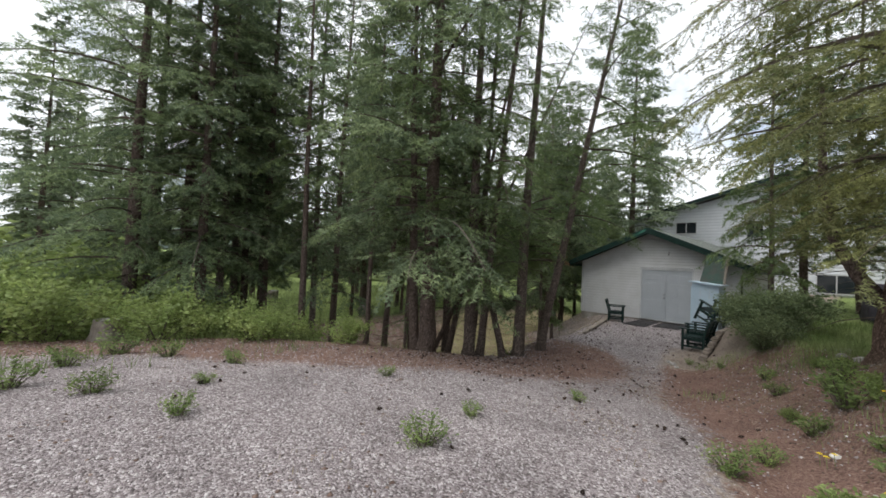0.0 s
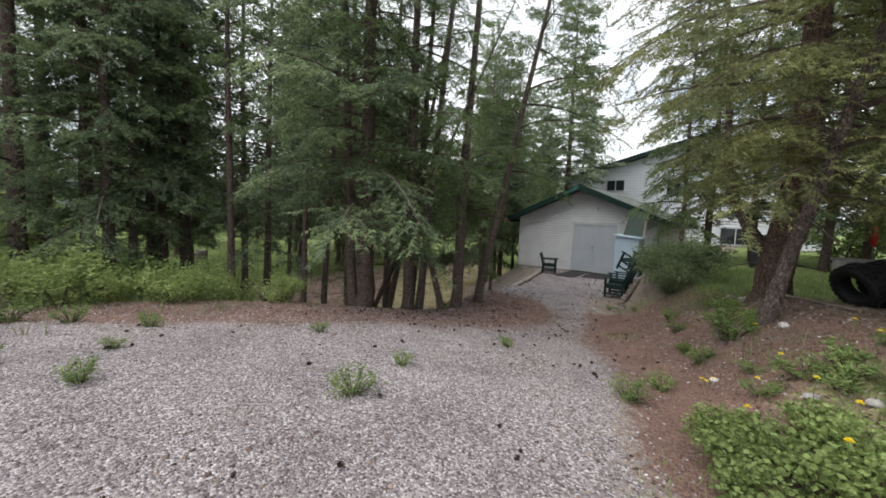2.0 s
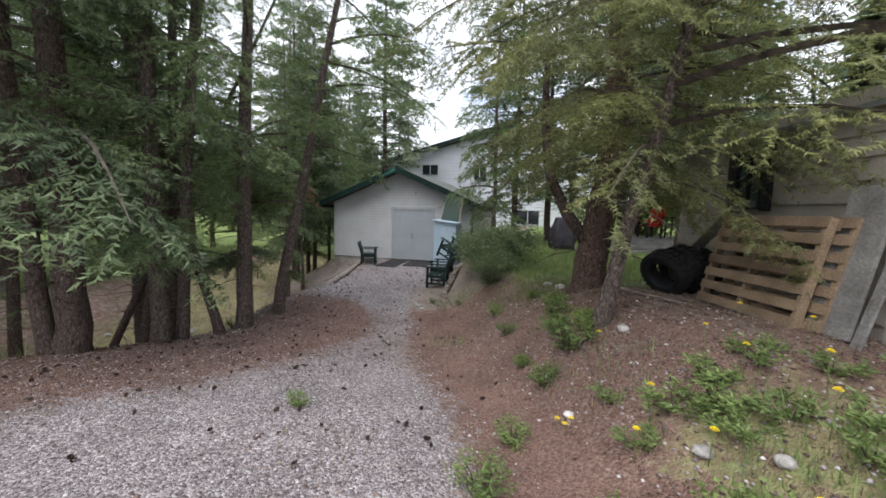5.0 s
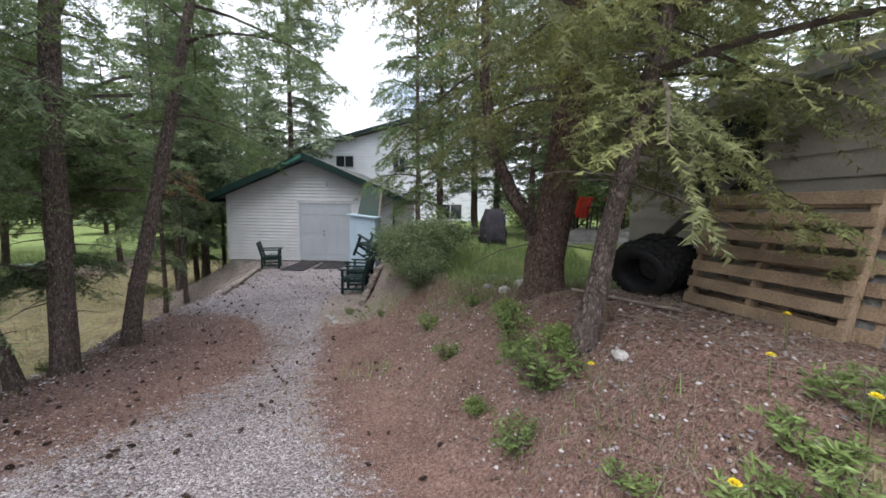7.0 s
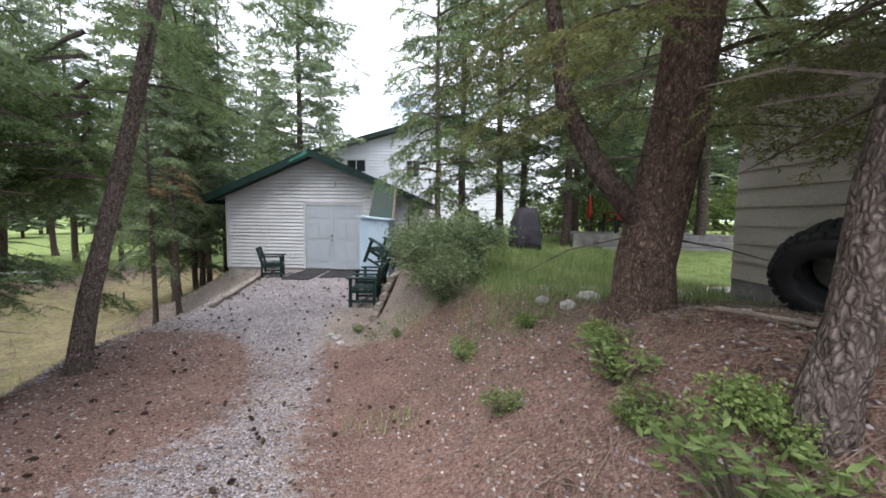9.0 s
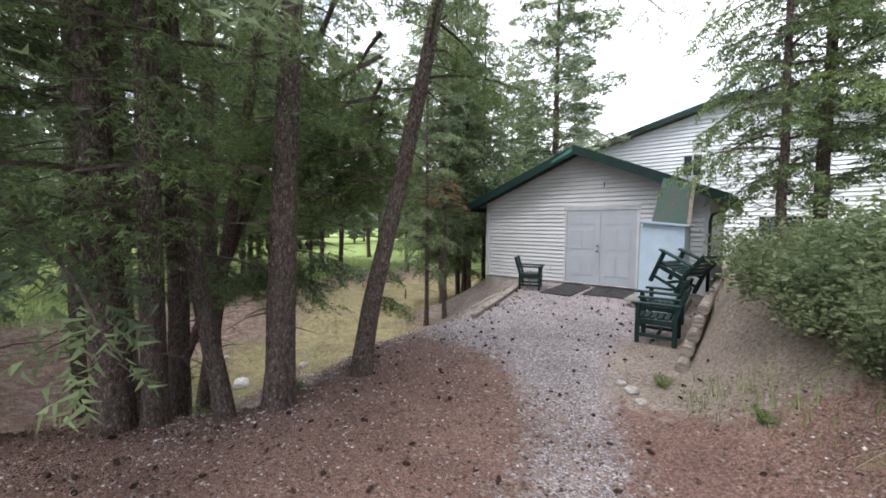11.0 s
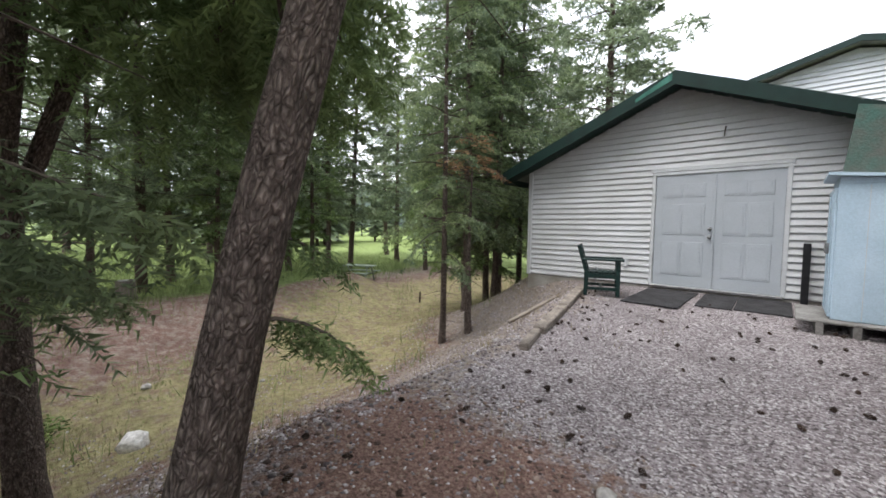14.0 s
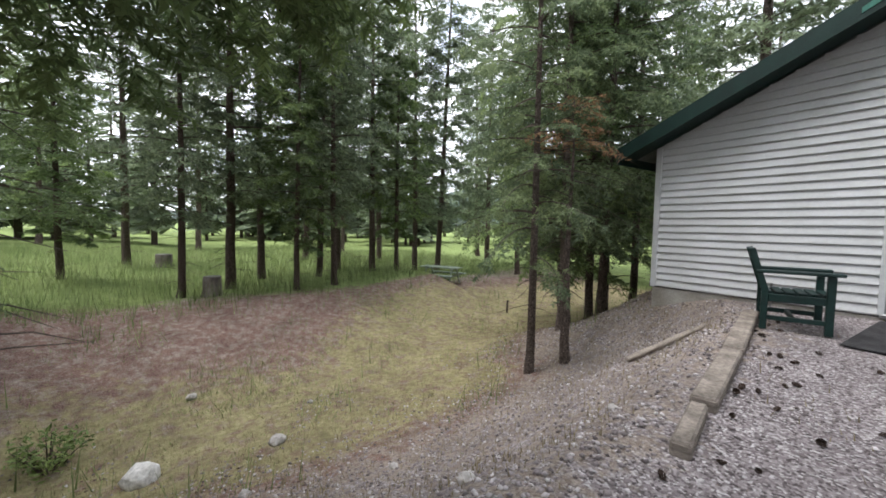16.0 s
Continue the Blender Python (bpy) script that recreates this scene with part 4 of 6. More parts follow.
bm = bmesh.new()
prism(bm, [(HL, -0.5), (HR, -0.5), (HR, house_roof(HR) - 0.1), (HP, HZ - 0.1), (HL, house_roof(HL) - 0.1)], 0.0, 9.0)
part("wall", bm, M_HOUSE, house)
for s in (-1, 1):
    e = 9.4 if s < 0 else 6.1
    bm = bmesh.new()
    prism(bm, [(HP, HZ), (HP + s * e, HZ - e * HS), (HP + s * e, HZ + 0.14 - e * HS), (HP, HZ + 0.14)], -0.55, 9.5)
    part("roof", bm, M_SHINGLE, house)
    bm = bmesh.new()
    prism(bm, [(HP, HZ - 0.06), (HP + s * e, HZ - 0.06 - e * HS), (HP + s * e, HZ + 0.17 - e * HS), (HP, HZ + 0.17)], -0.60, -0.554)
    part("fascia", bm, M_GREEN, house)
z = 0.3
while z < HZ - 0.2:
    reach = (HZ - 0.12 - z - 0.19) / HS
    x0, x1 = max(HL, HP - reach), min(HR, HP + reach)
    if x1 - x0 > 0.3:
        bm = bmesh.new()
        siding_course(bm, x0, x1, z + 0.034, z + 0.19, -0.012, 0.05)
        part("siding_board", bm, M_HOUSE, house)
    z += 0.19


def house_window(x0, x1, z0, z1, bars=1):
    w = thing("window", 0, 0, 0)
    w.parent = house
    for a in ((x0 - 0.05, x1 + 0.05, z1, z1 + 0.05), (x0 - 0.05, x1 + 0.05, z0 - 0.05, z0), (x0 - 0.05, x0, z0, z1), (x1, x1 + 0.05, z0, z1)):
        part("window_frame", boxed(a[0], a[1], -0.10, -0.0285, a[2], a[3], 0.004), M_TRIM, w)
    part("pane", boxed(x0, x1, -0.066, -0.0285, z0, z1), M_GLASS, w, "dark window glass")
    for b in range(bars):
        m = x0 + (x1 - x0) * (b + 1) / (bars + 1)
        part("mullion", boxed(m - 0.025, m + 0.025, -0.096, -0.0665, z0, z1, 0.004), M_TRIM, w)


house_window(-2.55, -1.40, 4.58, 5.28)
house_window(1.3, 2.05, 4.25, 5.25)
house_window(4.4, 5.9, 1.2, 2.15)

# ---------------------------------------------------------------- tan cabin
cabin = thing("garden_cabin", 8.64, -11.2, 1.03, 6, "tan sided garden cabin with dark shutters and cream ribbed front", "cabin")
CW, CL, CH = 3.4, 3.7, 2.02
part("floor_frame", boxed(0, CW, 0, CL, -0.6, 0.0, 0.01), M_BOARD, cabin)
bm = bmesh.new()
box(bm, 0.02, CW - 0.02, 0.02, CL - 0.02, 0.0, CH)
part("wall_core", bm, M_CABIN, cabin)
z = 0.0
while z < CH - 0.01:
    bm = bmesh.new()
    a = [bm.verts.new(c) for c in ((-0.012, 0, z), (-0.012, CL, z), (0.008, CL, z + 0.2), (0.008, 0, z + 0.2), (0.02, 0, z), (0.02, CL, z), (0.02, CL, z + 0.2), (0.02, 0, z + 0.2))]
    for f in ((0, 3, 2, 1), (4, 5, 6, 7), (4, 0, 1, 5), (3, 7, 6, 2), (4, 7, 3, 0), (1, 2, 6, 5)):
        bm.faces.new([a[k] for k in f])
    bmesh.ops.recalc_face_normals(bm, faces=bm.faces)
    part("siding_board", bm, M_CABIN, cabin)
    z += 0.2
bm = bmesh.new()
prism(bm, [(0.0, CH), (CW, CH), (CW / 2, CH + 0.55)], 0.0, CL)
part("gable", bm, M_CABIN_FRONT, cabin)
part("front_panel", boxed(-0.01, CW, -0.03, 0.018, 0.0, CH, 0.006), M_CABIN_FRONT, cabin, "cream front panel")
part("front_trim", boxed(0.02, 0.36, -0.05, -0.0305, 0.06, CH - 0.1, 0.006), M_CABIN_FRONT, cabin)
for k in range(9):
    part("rib", boxed(0.55, CW - 0.3, -0.052, -0.0305, 0.28 + k * 0.19, 0.30 + k * 0.19, 0.004), M_CABIN_FRONT, cabin)
for s in (-1, 1):
    bm = bmesh.new()
    prism(bm, [(CW / 2, CH + 0.56), (CW / 2 + s * (CW / 2 + 0.10), CH - 0.03), (CW / 2 + s * (CW / 2 + 0.10), CH + 0.02), (CW / 2, CH + 0.61)], -0.06, CL + 0.1)
    part("roof_slope", bm, M_SHINGLE, cabin)
    bm = bmesh.new()
    prism(bm, [(CW / 2, CH + 0.50), (CW / 2 + s * (CW / 2 + 0.10), CH - 0.09), (CW / 2 + s * (CW / 2 + 0.10), CH + 0.03), (CW / 2, CH + 0.62)], -0.085, -0.061)
    part("barge_board", bm, M_CABIN_FRONT, cabin)
win = thing("window", -0.012, 1.9, 1.46)
win.parent = cabin
win.scale = (1.0, 0.74, 0.92)
part("pane", boxed(-0.014, -0.004, -0.3, 0.3, -0.3, 0.42), M_GLASS, win)
for a in ((-0.34, -0.3, -0.34, 0.46), (0.3, 0.34, -0.34, 0.46), (-0.3, 0.3, -0.34, -0.3), (-0.3, 0.3, 0.42, 0.46), (-0.015, 0.015, -0.3, 0.42), (-0.3, -0.016, 0.05, 0.08), (0.016, 0.3, 0.05, 0.08)):
    part("window_frame", boxed(-0.04, -0.0145, *a, 0.003), M_BLACK, win)
for y0 in (-0.58, 0.36):
    sh = part("shutter", boxed(-0.03, 0.0, y0, y0 + 0.22, -0.36, 0.48, 0.004), M_BLACK, win, "black louvred shutter")
    for k in range(14):
        part("slat", boxed(-0.045, -0.0305, y0 + 0.03, y0 + 0.19, -0.32 + k * 0.055, -0.29 + k * 0.055, 0.003), M_BLACK, sh)

# ---------------------------------------------------------------- far woods and hill


def far_woods():
    """Firs beyond the meadow, too many to count."""
    rng = np.random.default_rng(77)
    base = []
    for k in range(28):
        f = k / 28
        z = 1.5 + 12.5 * f
        r = 2.6 * (1 - f) ** 0.8 + 0.2
        for a in rng.uniform(0, 6.28, 9):
            ln = r * rng.uniform(0.5, 1.15)
            c, s = math.cos(a), math.sin(a)
            p = np.array([c * 0.1, s * 0.1, z])
            e = np.array([c * ln, s * ln, z - 0.28 * ln + rng.uniform(-0.2, 0.3)])
            w = np.array([-s, c, 0]) * ln * 0.3
            mid = p * 0.45 + e * 0.55
            base.append((p, mid + w, e))
            base.append((p, e, mid - w * rng.uniform(0.5, 1)))
    base = np.array(base)
    trunk = np.concatenate([stick(np.array([0, 0, -0.5]), np.array([0, 0, 14.0]), 0.22, 0.03)])
    leaves, wood = [], []
    for k in range(330):
        a = rng.uniform(radians(-5), radians(245))
        if radians(62) < a < radians(108):
            continue
        d = rng.uniform(42, 110) * (1.0 if a > 1.3 else 0.6)
        x, y = d * math.cos(a), d * math.sin(a)
        h = rng.uniform(0.8, 1.5)
        t = rng.uniform(0, 6.28)
        rot = np.array([[math.cos(t), -math.sin(t), 0], [math.sin(t), math.cos(t), 0], [0, 0, 1]]) * np.array([1, 1, 1.0])
        m = (base @ rot.T) * np.array([h, h, h]) + np.array([x, y, ground_at(x, y)])
        leaves.append(m)
        wood.append(trunk * h + np.array([x, y, ground_at(x, y)]))
    tri = np.concatenate(leaves)
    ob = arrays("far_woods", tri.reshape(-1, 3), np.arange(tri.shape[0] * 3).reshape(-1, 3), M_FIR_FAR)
    tagged(ob, "dark fir woods beyond the meadow", "woods", kind="stuff")
    tw = np.concatenate(wood)
    ob = arrays("far_trunks", tw.reshape(-1, 3), np.arange(tw.shape[0] * 3).reshape(-1, 3), M_BARK)
    tagged(ob, "bare trunks of the fir woods beyond the meadow", "woods", kind="stuff")


far_woods()


def hill():
    rng = np.random.default_rng(5)
    n, k = 90, 14
    v = []
    for i in range(n):
        a = radians(60 + 200 * i / (n - 1))
        crest = 60 + 45 * math.sin(a * 3.1 + 0.6) + 18 * math.sin(a * 9) + 6 * rng.random()
        for j in range(k):
            f = j / (k - 1)
            d = 520 + 420 * f
            v.append((d * math.cos(a), d * math.sin(a), -3 + crest * math.sin(f * 1.57) + 3 * rng.random()))
    q = [(i * k + j, (i + 1) * k + j, (i + 1) * k + j + 1, i * k + j + 1) for i in range(n - 1) for j in range(k - 1)]
    tagged(arrays("backdrop", v, q, M_HILL, smooth=True), "dark wooded hill far off", "hill", kind="structure")


hill()

# ---------------------------------------------------------------- shrubs, weeds, grass


def leaf_cloud(rng, centres, size, wide):
    """Folded leaves, two triangles each, at given places."""
    n = len(centres)
    d = rng.normal(size=(n, 3))
    d[:, 2] = np.abs(d[:, 2]) * 0.5 - 0.1
    d /= np.linalg.norm(d, axis=1)[:, None]
    s = np.cross(d, rng.normal(size=(n, 3)))
    s /= np.linalg.norm(s, axis=1)[:, None]
    ln = (size * rng.uniform(0.6, 1.3, n))[:, None]
    tip = centres + d * ln
    mid = centres + d * ln * 0.45
    w = s * ln * wide
    return np.concatenate([np.stack([centres, mid + w, tip], 1), np.stack([centres, tip, mid - w], 1)])


def shrub(seed, r, h, leaves, size, mat, wide=0.3, stems=16, hollow=0.35, name="shrub", label="", category="shrub"):
    """A bush of many stems with leaves gathered in clumps and gaps between them."""
    rng = np.random.default_rng(seed)
    top = thing(name, 0, 0, 0, 0, label, category)
    wood, clumps = [], []
    for k in range(stems):
        a, f = rng.uniform(0, 6.28), rng.uniform(0.25, 1)
        e = np.array([math.cos(a) * r * f, math.sin(a) * r * f, h * rng.uniform(0.55, 1.0) * (1.1 - 0.45 * f)])
        b = np.array([e[0] * 0.12, e[1] * 0.12, -0.05])
        m = b * 0.5 + e * 0.5 + np.array([0, 0, h * 0.1])
        wood += [stick(b, m, 0.006 + 0.006 * h, 0.005), stick(m, e, 0.005, 0.002)]
        for g in np.linspace(0.35, 1, 5):
            clumps.append(m + (e - m) * g if g > 0.5 else b + (m - b) * g * 1.6)
    clumps = np.array(clumps)
    pick = clumps[rng.integers(0, len(clumps), leaves)]
    c = pick + rng.normal(size=(leaves, 3)) * np.array([r, r, h]) * 0.12
    c[:, 2] = np.maximum(c[:, 2], 0.02)
    tri = leaf_cloud(rng, c, size, wide)
    arrays("foliage", tri.reshape(-1, 3), np.arange(tri.shape[0] * 3).reshape(-1, 3), mat, top)
    tw = np.concatenate(wood)
    arrays("stem", tw.reshape(-1, 3), np.arange(tw.shape[0] * 3).reshape(-1, 3), M_TWIG, top)["kind"] = "stuff"
    return top


def put(kind, x, y, size=1.0, turn=0.0, z=None, wide=None, label="", group=""):
    return_ob = put_tree(kind, x, y, size, wide or size, turn, 0, 0, z, label)
    if group:
        return_ob["group"] = group
    return return_ob


SHRUB = shrub(31, 1.0, 1.15, 5200, 0.075, M_SHRUB, 0.28, 30, label="leafy grey-green shrub on the bank beside the drive")
put(SHRUB, 4.7, -5.7, 0.85, 0, group="shrubs")
put(SHRUB, 5.2, -4.9, 0.9, 80, group="shrubs")
put(SHRUB, 4.45, -4.7, 0.75, 160, group="shrubs")
put(SHRUB, 4.9, -6.5, 0.65, 240, group="shrubs")
BUSH = shrub(32, 1.2, 1.3, 2500, 0.105, M_BUSH, 0.3, 26, label="straggling light green bush at the edge of the gravel")
for x, y, s, t in ((-4.6, -17.6, 1.0, 0), (-5.6, -18.6, 1.2, 60), (-3.6, -15.9, .8, 120), (-4.6, -15.6, .9, 180), (-2.7, -14.3, .62, 240), (-3.3, -13.6, .7, 300), (-6.4, -16.6, 1.3, 20), (-7.4, -18.2, 1.5, 200),
                   (-8.6, -16.4, 1.5, 100), (-5.8, -14.4, 1.1, 150), (-1.9, -12.4, .5, 15), (-9.8, -19.5, 2.0, 40), (-7.8, -14.0, 1.2, 310), (-11.5, -17.0, 2.0, 260), (-4.6, -12.6, .8, 70), (-14, -20, 3.0, 10), (-16, -16.5, 2.6, 110), (9.0, 5.6, 1.6, 30), (11.0, 5.0, 1.7, 90), (13.0, 3.4, 1.7, 170), (14.6, 1.0, 1.8, 230), (15.6, -1.8, 1.8, 280), (16.5, -4.6, 1.8, 20)):
    put(BUSH, x, y, s, t, group="bushes by the gravel")
WEED = shrub(33, 0.22, 0.26, 560, 0.042, M_WEED, 0.18, 18, name="weed", label="green leafy weed growing in the gravel", category="weed")
for x, y, s, t in ((3.85, -14.75, 1.0, 0), (3.6, -13.9, .6, 40), (3.75, -11.95, .6, 80), (-0.1, -15.3, .9, 120), (2.0, -13.9, .6, 200), (0.9, -16.9, 1.0, 10), (0.2, -17.6, 1.3, 60), (1.6, -17.9, .8, 100), (-1.0, -17.2, 1.2, 140),
                   (-1.9, -16.6, 1.4, 30), (-1.2, -16.0, 1.1, 220), (2.2, -16.3, .8, 300), (3.0, -17.6, .8, 70), (1.1, -15.9, .6, 170), (5.75, -12.0, .8, 10), (6.0, -11.1, .9, 190), (6.15, -9.75, 1.2, 50), (6.25, -10.75, 1.5, 80),
                   (5.5, -9.4, .8, 130), (5.2, -8.2, .9, 20), (6.15, -10.2, .9, 0), (5.6, -12.7, 1.0, 250), (-0.2, -8.4, 1.0, 20), (-5.3, -8.0, 1.8, 90), (-2.0, -8.9, 1.5, 10), (3.35, -5.66, .6, 20), (4.24, -6.74, .5, 60)):
    put(WEED, x, y, s, t, group="weeds")
DANDY = shrub(34, 0.22, 0.20, 330, 0.062, M_WEED, 0.13, 11, name="dandelion_plant", label="bright green dandelion plant in rough grass", category="weed")
for k in range(26):
    x, y = random.uniform(6.3, 9.0), random.uniform(-15.6, -11.3)
    if -float(side(FOOT, np.array([x]), np.array([y]))[0]) > 0.25:
        put(DANDY, x, y, random.uniform(0.45, 0.85), random.uniform(0, 360), group="dandelion plants")

for x, y, s in ((7.12, -11.9, .9), (6.87, -12.1, 1.0), (7.48, -11.8, .9), (7.11, -12.15, 1.0), (7.86, -11.9, .8), (7.35, -12.4, .9), (6.6, -12.3, .8), (7.7, -12.5, .8), (6.5, -11.7, .7), (7.6, -13.0, .8)):
    put(DANDY, x, y, s, x * 500, group="dandelion plants")
CLOVER = shrub(35, 0.34, 0.30, 1100, 0.036, M_BUSH, 0.42, 26, hollow=0.2, name="clover_clump", label="lush bright green clover-like weed clump", category="weed")
for x, y, s in ((6.45, -13.3, 1.0), (6.66, -13.5, 1.1), (6.82, -13.85, 1.1), (6.3, -13.05, .8), (7.02, -13.45, 1.0), (6.5, -13.75, 1.0), (6.9, -13.15, .9), (7.15, -13.8, .9), (6.6, -14.1, .9), (6.42, -10.42, .7), (6.48, -10.62, .55),
                (6.2, -9.35, .6), (6.1, -10.1, .4), (5.78, -10.58, .45), (5.85, -8.2, .5)):
    put(CLOVER, x, y, s, x * 900, group="weed clumps")


def flower():
    top = thing("dandelion_flower", 0, 0, 0, 0, "open yellow dandelion flower on a thin stalk", "flower", "dandelion flowers")
    bm = bmesh.new()
    for ring, (r, z, n) in enumerate(((0.024, 0.262, 14), (0.017, 0.270, 11), (0.009, 0.274, 7))):
        for k in range(n):
            a = 6.283 * k / n + ring
            c, s = math.cos(a), math.sin(a)
            v = [bm.verts.new(p) for p in ((c * 0.003, s * 0.003, 0.258), (c * r - s * 0.004, s * r + c * 0.004, z), (c * r + s * 0.004, s * r - c * 0.004, z))]
            bm.faces.new(v)
    part("bloom", bm, M_YELLOW, top)
    bm = bmesh.new()
    tube(bm, [(0.01, 0, -0.03), (0.004, 0.004, 0.13), (0, 0, 0.26)], [0.003, 0.0026, 0.0024], 5)
    part("stalk", bm, M_WEED, top)
    return top


FLOWER = flower()
for x, y, s in ((6.55, -12.4, .8), (6.7, -12.1, 1), (7.05, -13.2, 1), (7.3, -12.0, .9), (7.45, -12.6, 1), (7.2, -11.6, .8), (7.65, -12.2, 1), (7.6, -11.2, .8), (7.9, -11.6, 1), (6.5, -13.1, 1.0), (6.95, -13.7, 1.1),
                (7.8, -13.2, 1), (8.2, -12.0, 1), (6.9, -12.6, .8), (6.5, -11.05, .7), (7.4, -13.9, 1), (8.3, -13.0, 1), (6.2, -11.9, .4), (6.15, -11.95, .4), (6.1, -11.85, .4)):
    put(FLOWER, x, y, s * 1.1, x * 700, wide=1.0)


def scatter_grass(name, mat, label, spots, blades, tall, seed):
    """Blades of grass over a stretch of ground, too many to count."""
    rng = np.random.default_rng(seed)
    x, y = spots(rng, blades)
    z = height(x, y)
    a = rng.uniform(0, 6.28, len(x))
    h = tall * rng.uniform(0.4, 1.3, len(x))
    lean = rng.uniform(0.1, 0.7, len(x)) * h
    w = 0.004 + 0.01 * h
    p = np.stack([x, y, z - 0.01], 1)
    s = np.stack([-np.sin(a), np.cos(a), 0 * a], 1) * w[:, None]
    tip = p + np.stack([np.cos(a) * lean, np.sin(a) * lean, h], 1)
    tri = np.stack([p - s, p + s, tip], 1)
    tagged(arrays(name, tri.reshape(-1, 3), np.arange(len(tri) * 3).reshape(-1, 3), mat), label, "grass", kind="stuff")


def on(test, x0, x1, y0, y1):
    def spots(rng, n):
        x, y = rng.uniform(x0, x1, n * 4), rng.uniform(y0, y1, n * 4)
        keep = np.clip(test(x, y) + 0.22 * wave(x, y, 1.7, 3), 0, 1) > rng.random(n * 4)
        return x[keep][:n], y[keep][:n]
    return spots


right_of = lambda x, y: -side(FOOT, x, y)  # noqa: E731
left_of = lambda x, y: side(LIP, x, y)  # noqa: E731
scatter_grass("meadow_grass", M_GRASS, "tall green meadow grass", on(lambda x, y: smooth(10.8, 13.5, -x - 0.3 * y) * smooth(0.5, 2, left_of(x, y)), -34, -3, -24, 12), 60000, 0.42, 1)
scatter_grass("bank_grass", M_GRASS, "rough green grass on the bank", on(lambda x, y: smooth(1.0, 2.0, right_of(x, y)) * smooth(-8.6, -7.2, y) * (1 - smooth(-4, -2.5, y)), 3.5, 8.5, -9, -2), 18000, 0.15, 2)
scatter_grass("lawn_grass", M_GRASS, "short mown lawn", on(lambda x, y: smooth(1.6, 2.6, right_of(x, y)) * smooth(-7.5, -6.0, y), 4.5, 18, -8, 8), 26000, 0.07, 3)
scatter_grass("corner_grass", M_GRASS, "rough grass and weeds by the drive", on(lambda x, y: smooth(0.2, 0.8, right_of(x, y)) * smooth(-12.2, -13.6, y), 6, 12, -19, -11), 20000, 0.13, 4)
scatter_grass("straw_grass", M_DRYGRASS, "dry straw-coloured grass", on(lambda x, y: smooth(0.15, 0.7, right_of(x, y)) * (1 - smooth(3, 4.5, right_of(x, y))), 3, 10, -18, -5), 11000, 0.06, 5)
scatter_grass("slope_grass", M_DRYGRASS, "dry grass on the slope below the drive", on(lambda x, y: smooth(0.0, 0.5, left_of(x, y)) * (1 - smooth(2.5, 8, left_of(x, y))) * 0.8, -8, 1, -12, 2), 14000, 0.08, 6)
scatter_grass("yard_grass", M_GRASS, "thin yellow-green grass in the lower yard", on(lambda x, y: smooth(2.5, 4, left_of(x, y)) * (1 - smooth(6, 9, left_of(x, y))) * 0.5, -12, -2, -10, 8), 18000, 0.045, 7)
scatter_grass("yard_weeds", M_WEED, "low green weeds among the needle litter", on(lambda x, y: smooth(4.5, 6, left_of(x, y)) * np.clip(wave(x, y, 0.8, 5) - 0.1, 0, 1), -12, -3, -11, 0), 9000, 0.09, 9)
scatter_grass("lip_grass", M_GRASS, "green grass behind the gravel", on(lambda x, y: smooth(-0.3, 0.5, left_of(x, y)) * (1 - smooth(7, 10, left_of(x, y))) * smooth(-11.5, -12.8, y), -16, 0, -24, -11), 26000, 0.3, 8)


def scatter_bits(name, mat, label, category, spots, count, size, flat, seed):
    """Small rough lumps lying on the ground, too many to count."""
    rng = np.random.default_rng(seed)
    x, y = spots(rng, count)
    n = len(x)
    s = size * rng.uniform(0.5, 1.0, n) ** 1.5 * 1.6
    z = height(x, y) + s * flat * 0.25
    octa = np.array([(1, 0, 0), (0, 1, 0), (-1, 0, 0), (0, -1, 0), (0, 0, 1), (0, 0, -1)], float)
    a = rng.uniform(0, 6.28, n)
    c, sn = np.cos(a), np.sin(a)
    v = octa[None] * rng.uniform(0.65, 1.25, (n, 6, 1)) * np.stack([s, s * rng.uniform(0.6, 1, n), s * flat], 1)[:, None]
    v = np.stack([v[..., 0] * c[:, None] - v[..., 1] * sn[:, None], v[..., 0] * sn[:, None] + v[..., 1] * c[:, None], v[..., 2] + v[..., 0] * rng.uniform(-0.3, 0.3, n)[:, None]], -1) + np.stack([x, y, z], 1)[:, None]
    f = np.array([(0, 1, 4), (1, 2, 4), (2, 3, 4), (3, 0, 4), (1, 0, 5), (2, 1, 5), (3, 2, 5), (0, 3, 5)])
    t = (f[None] + (np.arange(n) * 6)[:, None, None]).reshape(-1, 3)
    tagged(arrays(name, v.reshape(-1, 3), t, mat), label, category, kind="stuff")


def island_stone(name, stops):
    m = material(name, (0.4, 0.4, 0.4), 0.9, bump=0.2, bump_scale=120)
    nt = m.node_tree
    geo = nt.nodes.new("ShaderNodeNewGeometry")
    r = nt.nodes.new("ShaderNodeValToRGB")
    while len(r.color_ramp.elements) < len(stops):
        r.color_ramp.elements.new(0.5)
    for e, (p, c) in zip(r.color_ramp.elements, stops):
        e.position, e.color = p, (*c, 1)
    nt.links.new(geo.outputs["Random Per Island"], r.inputs["Fac"])
    nt.links.new(r.outputs["Color"], nt.nodes["Principled BSDF"].inputs["Base Color"])
    return m


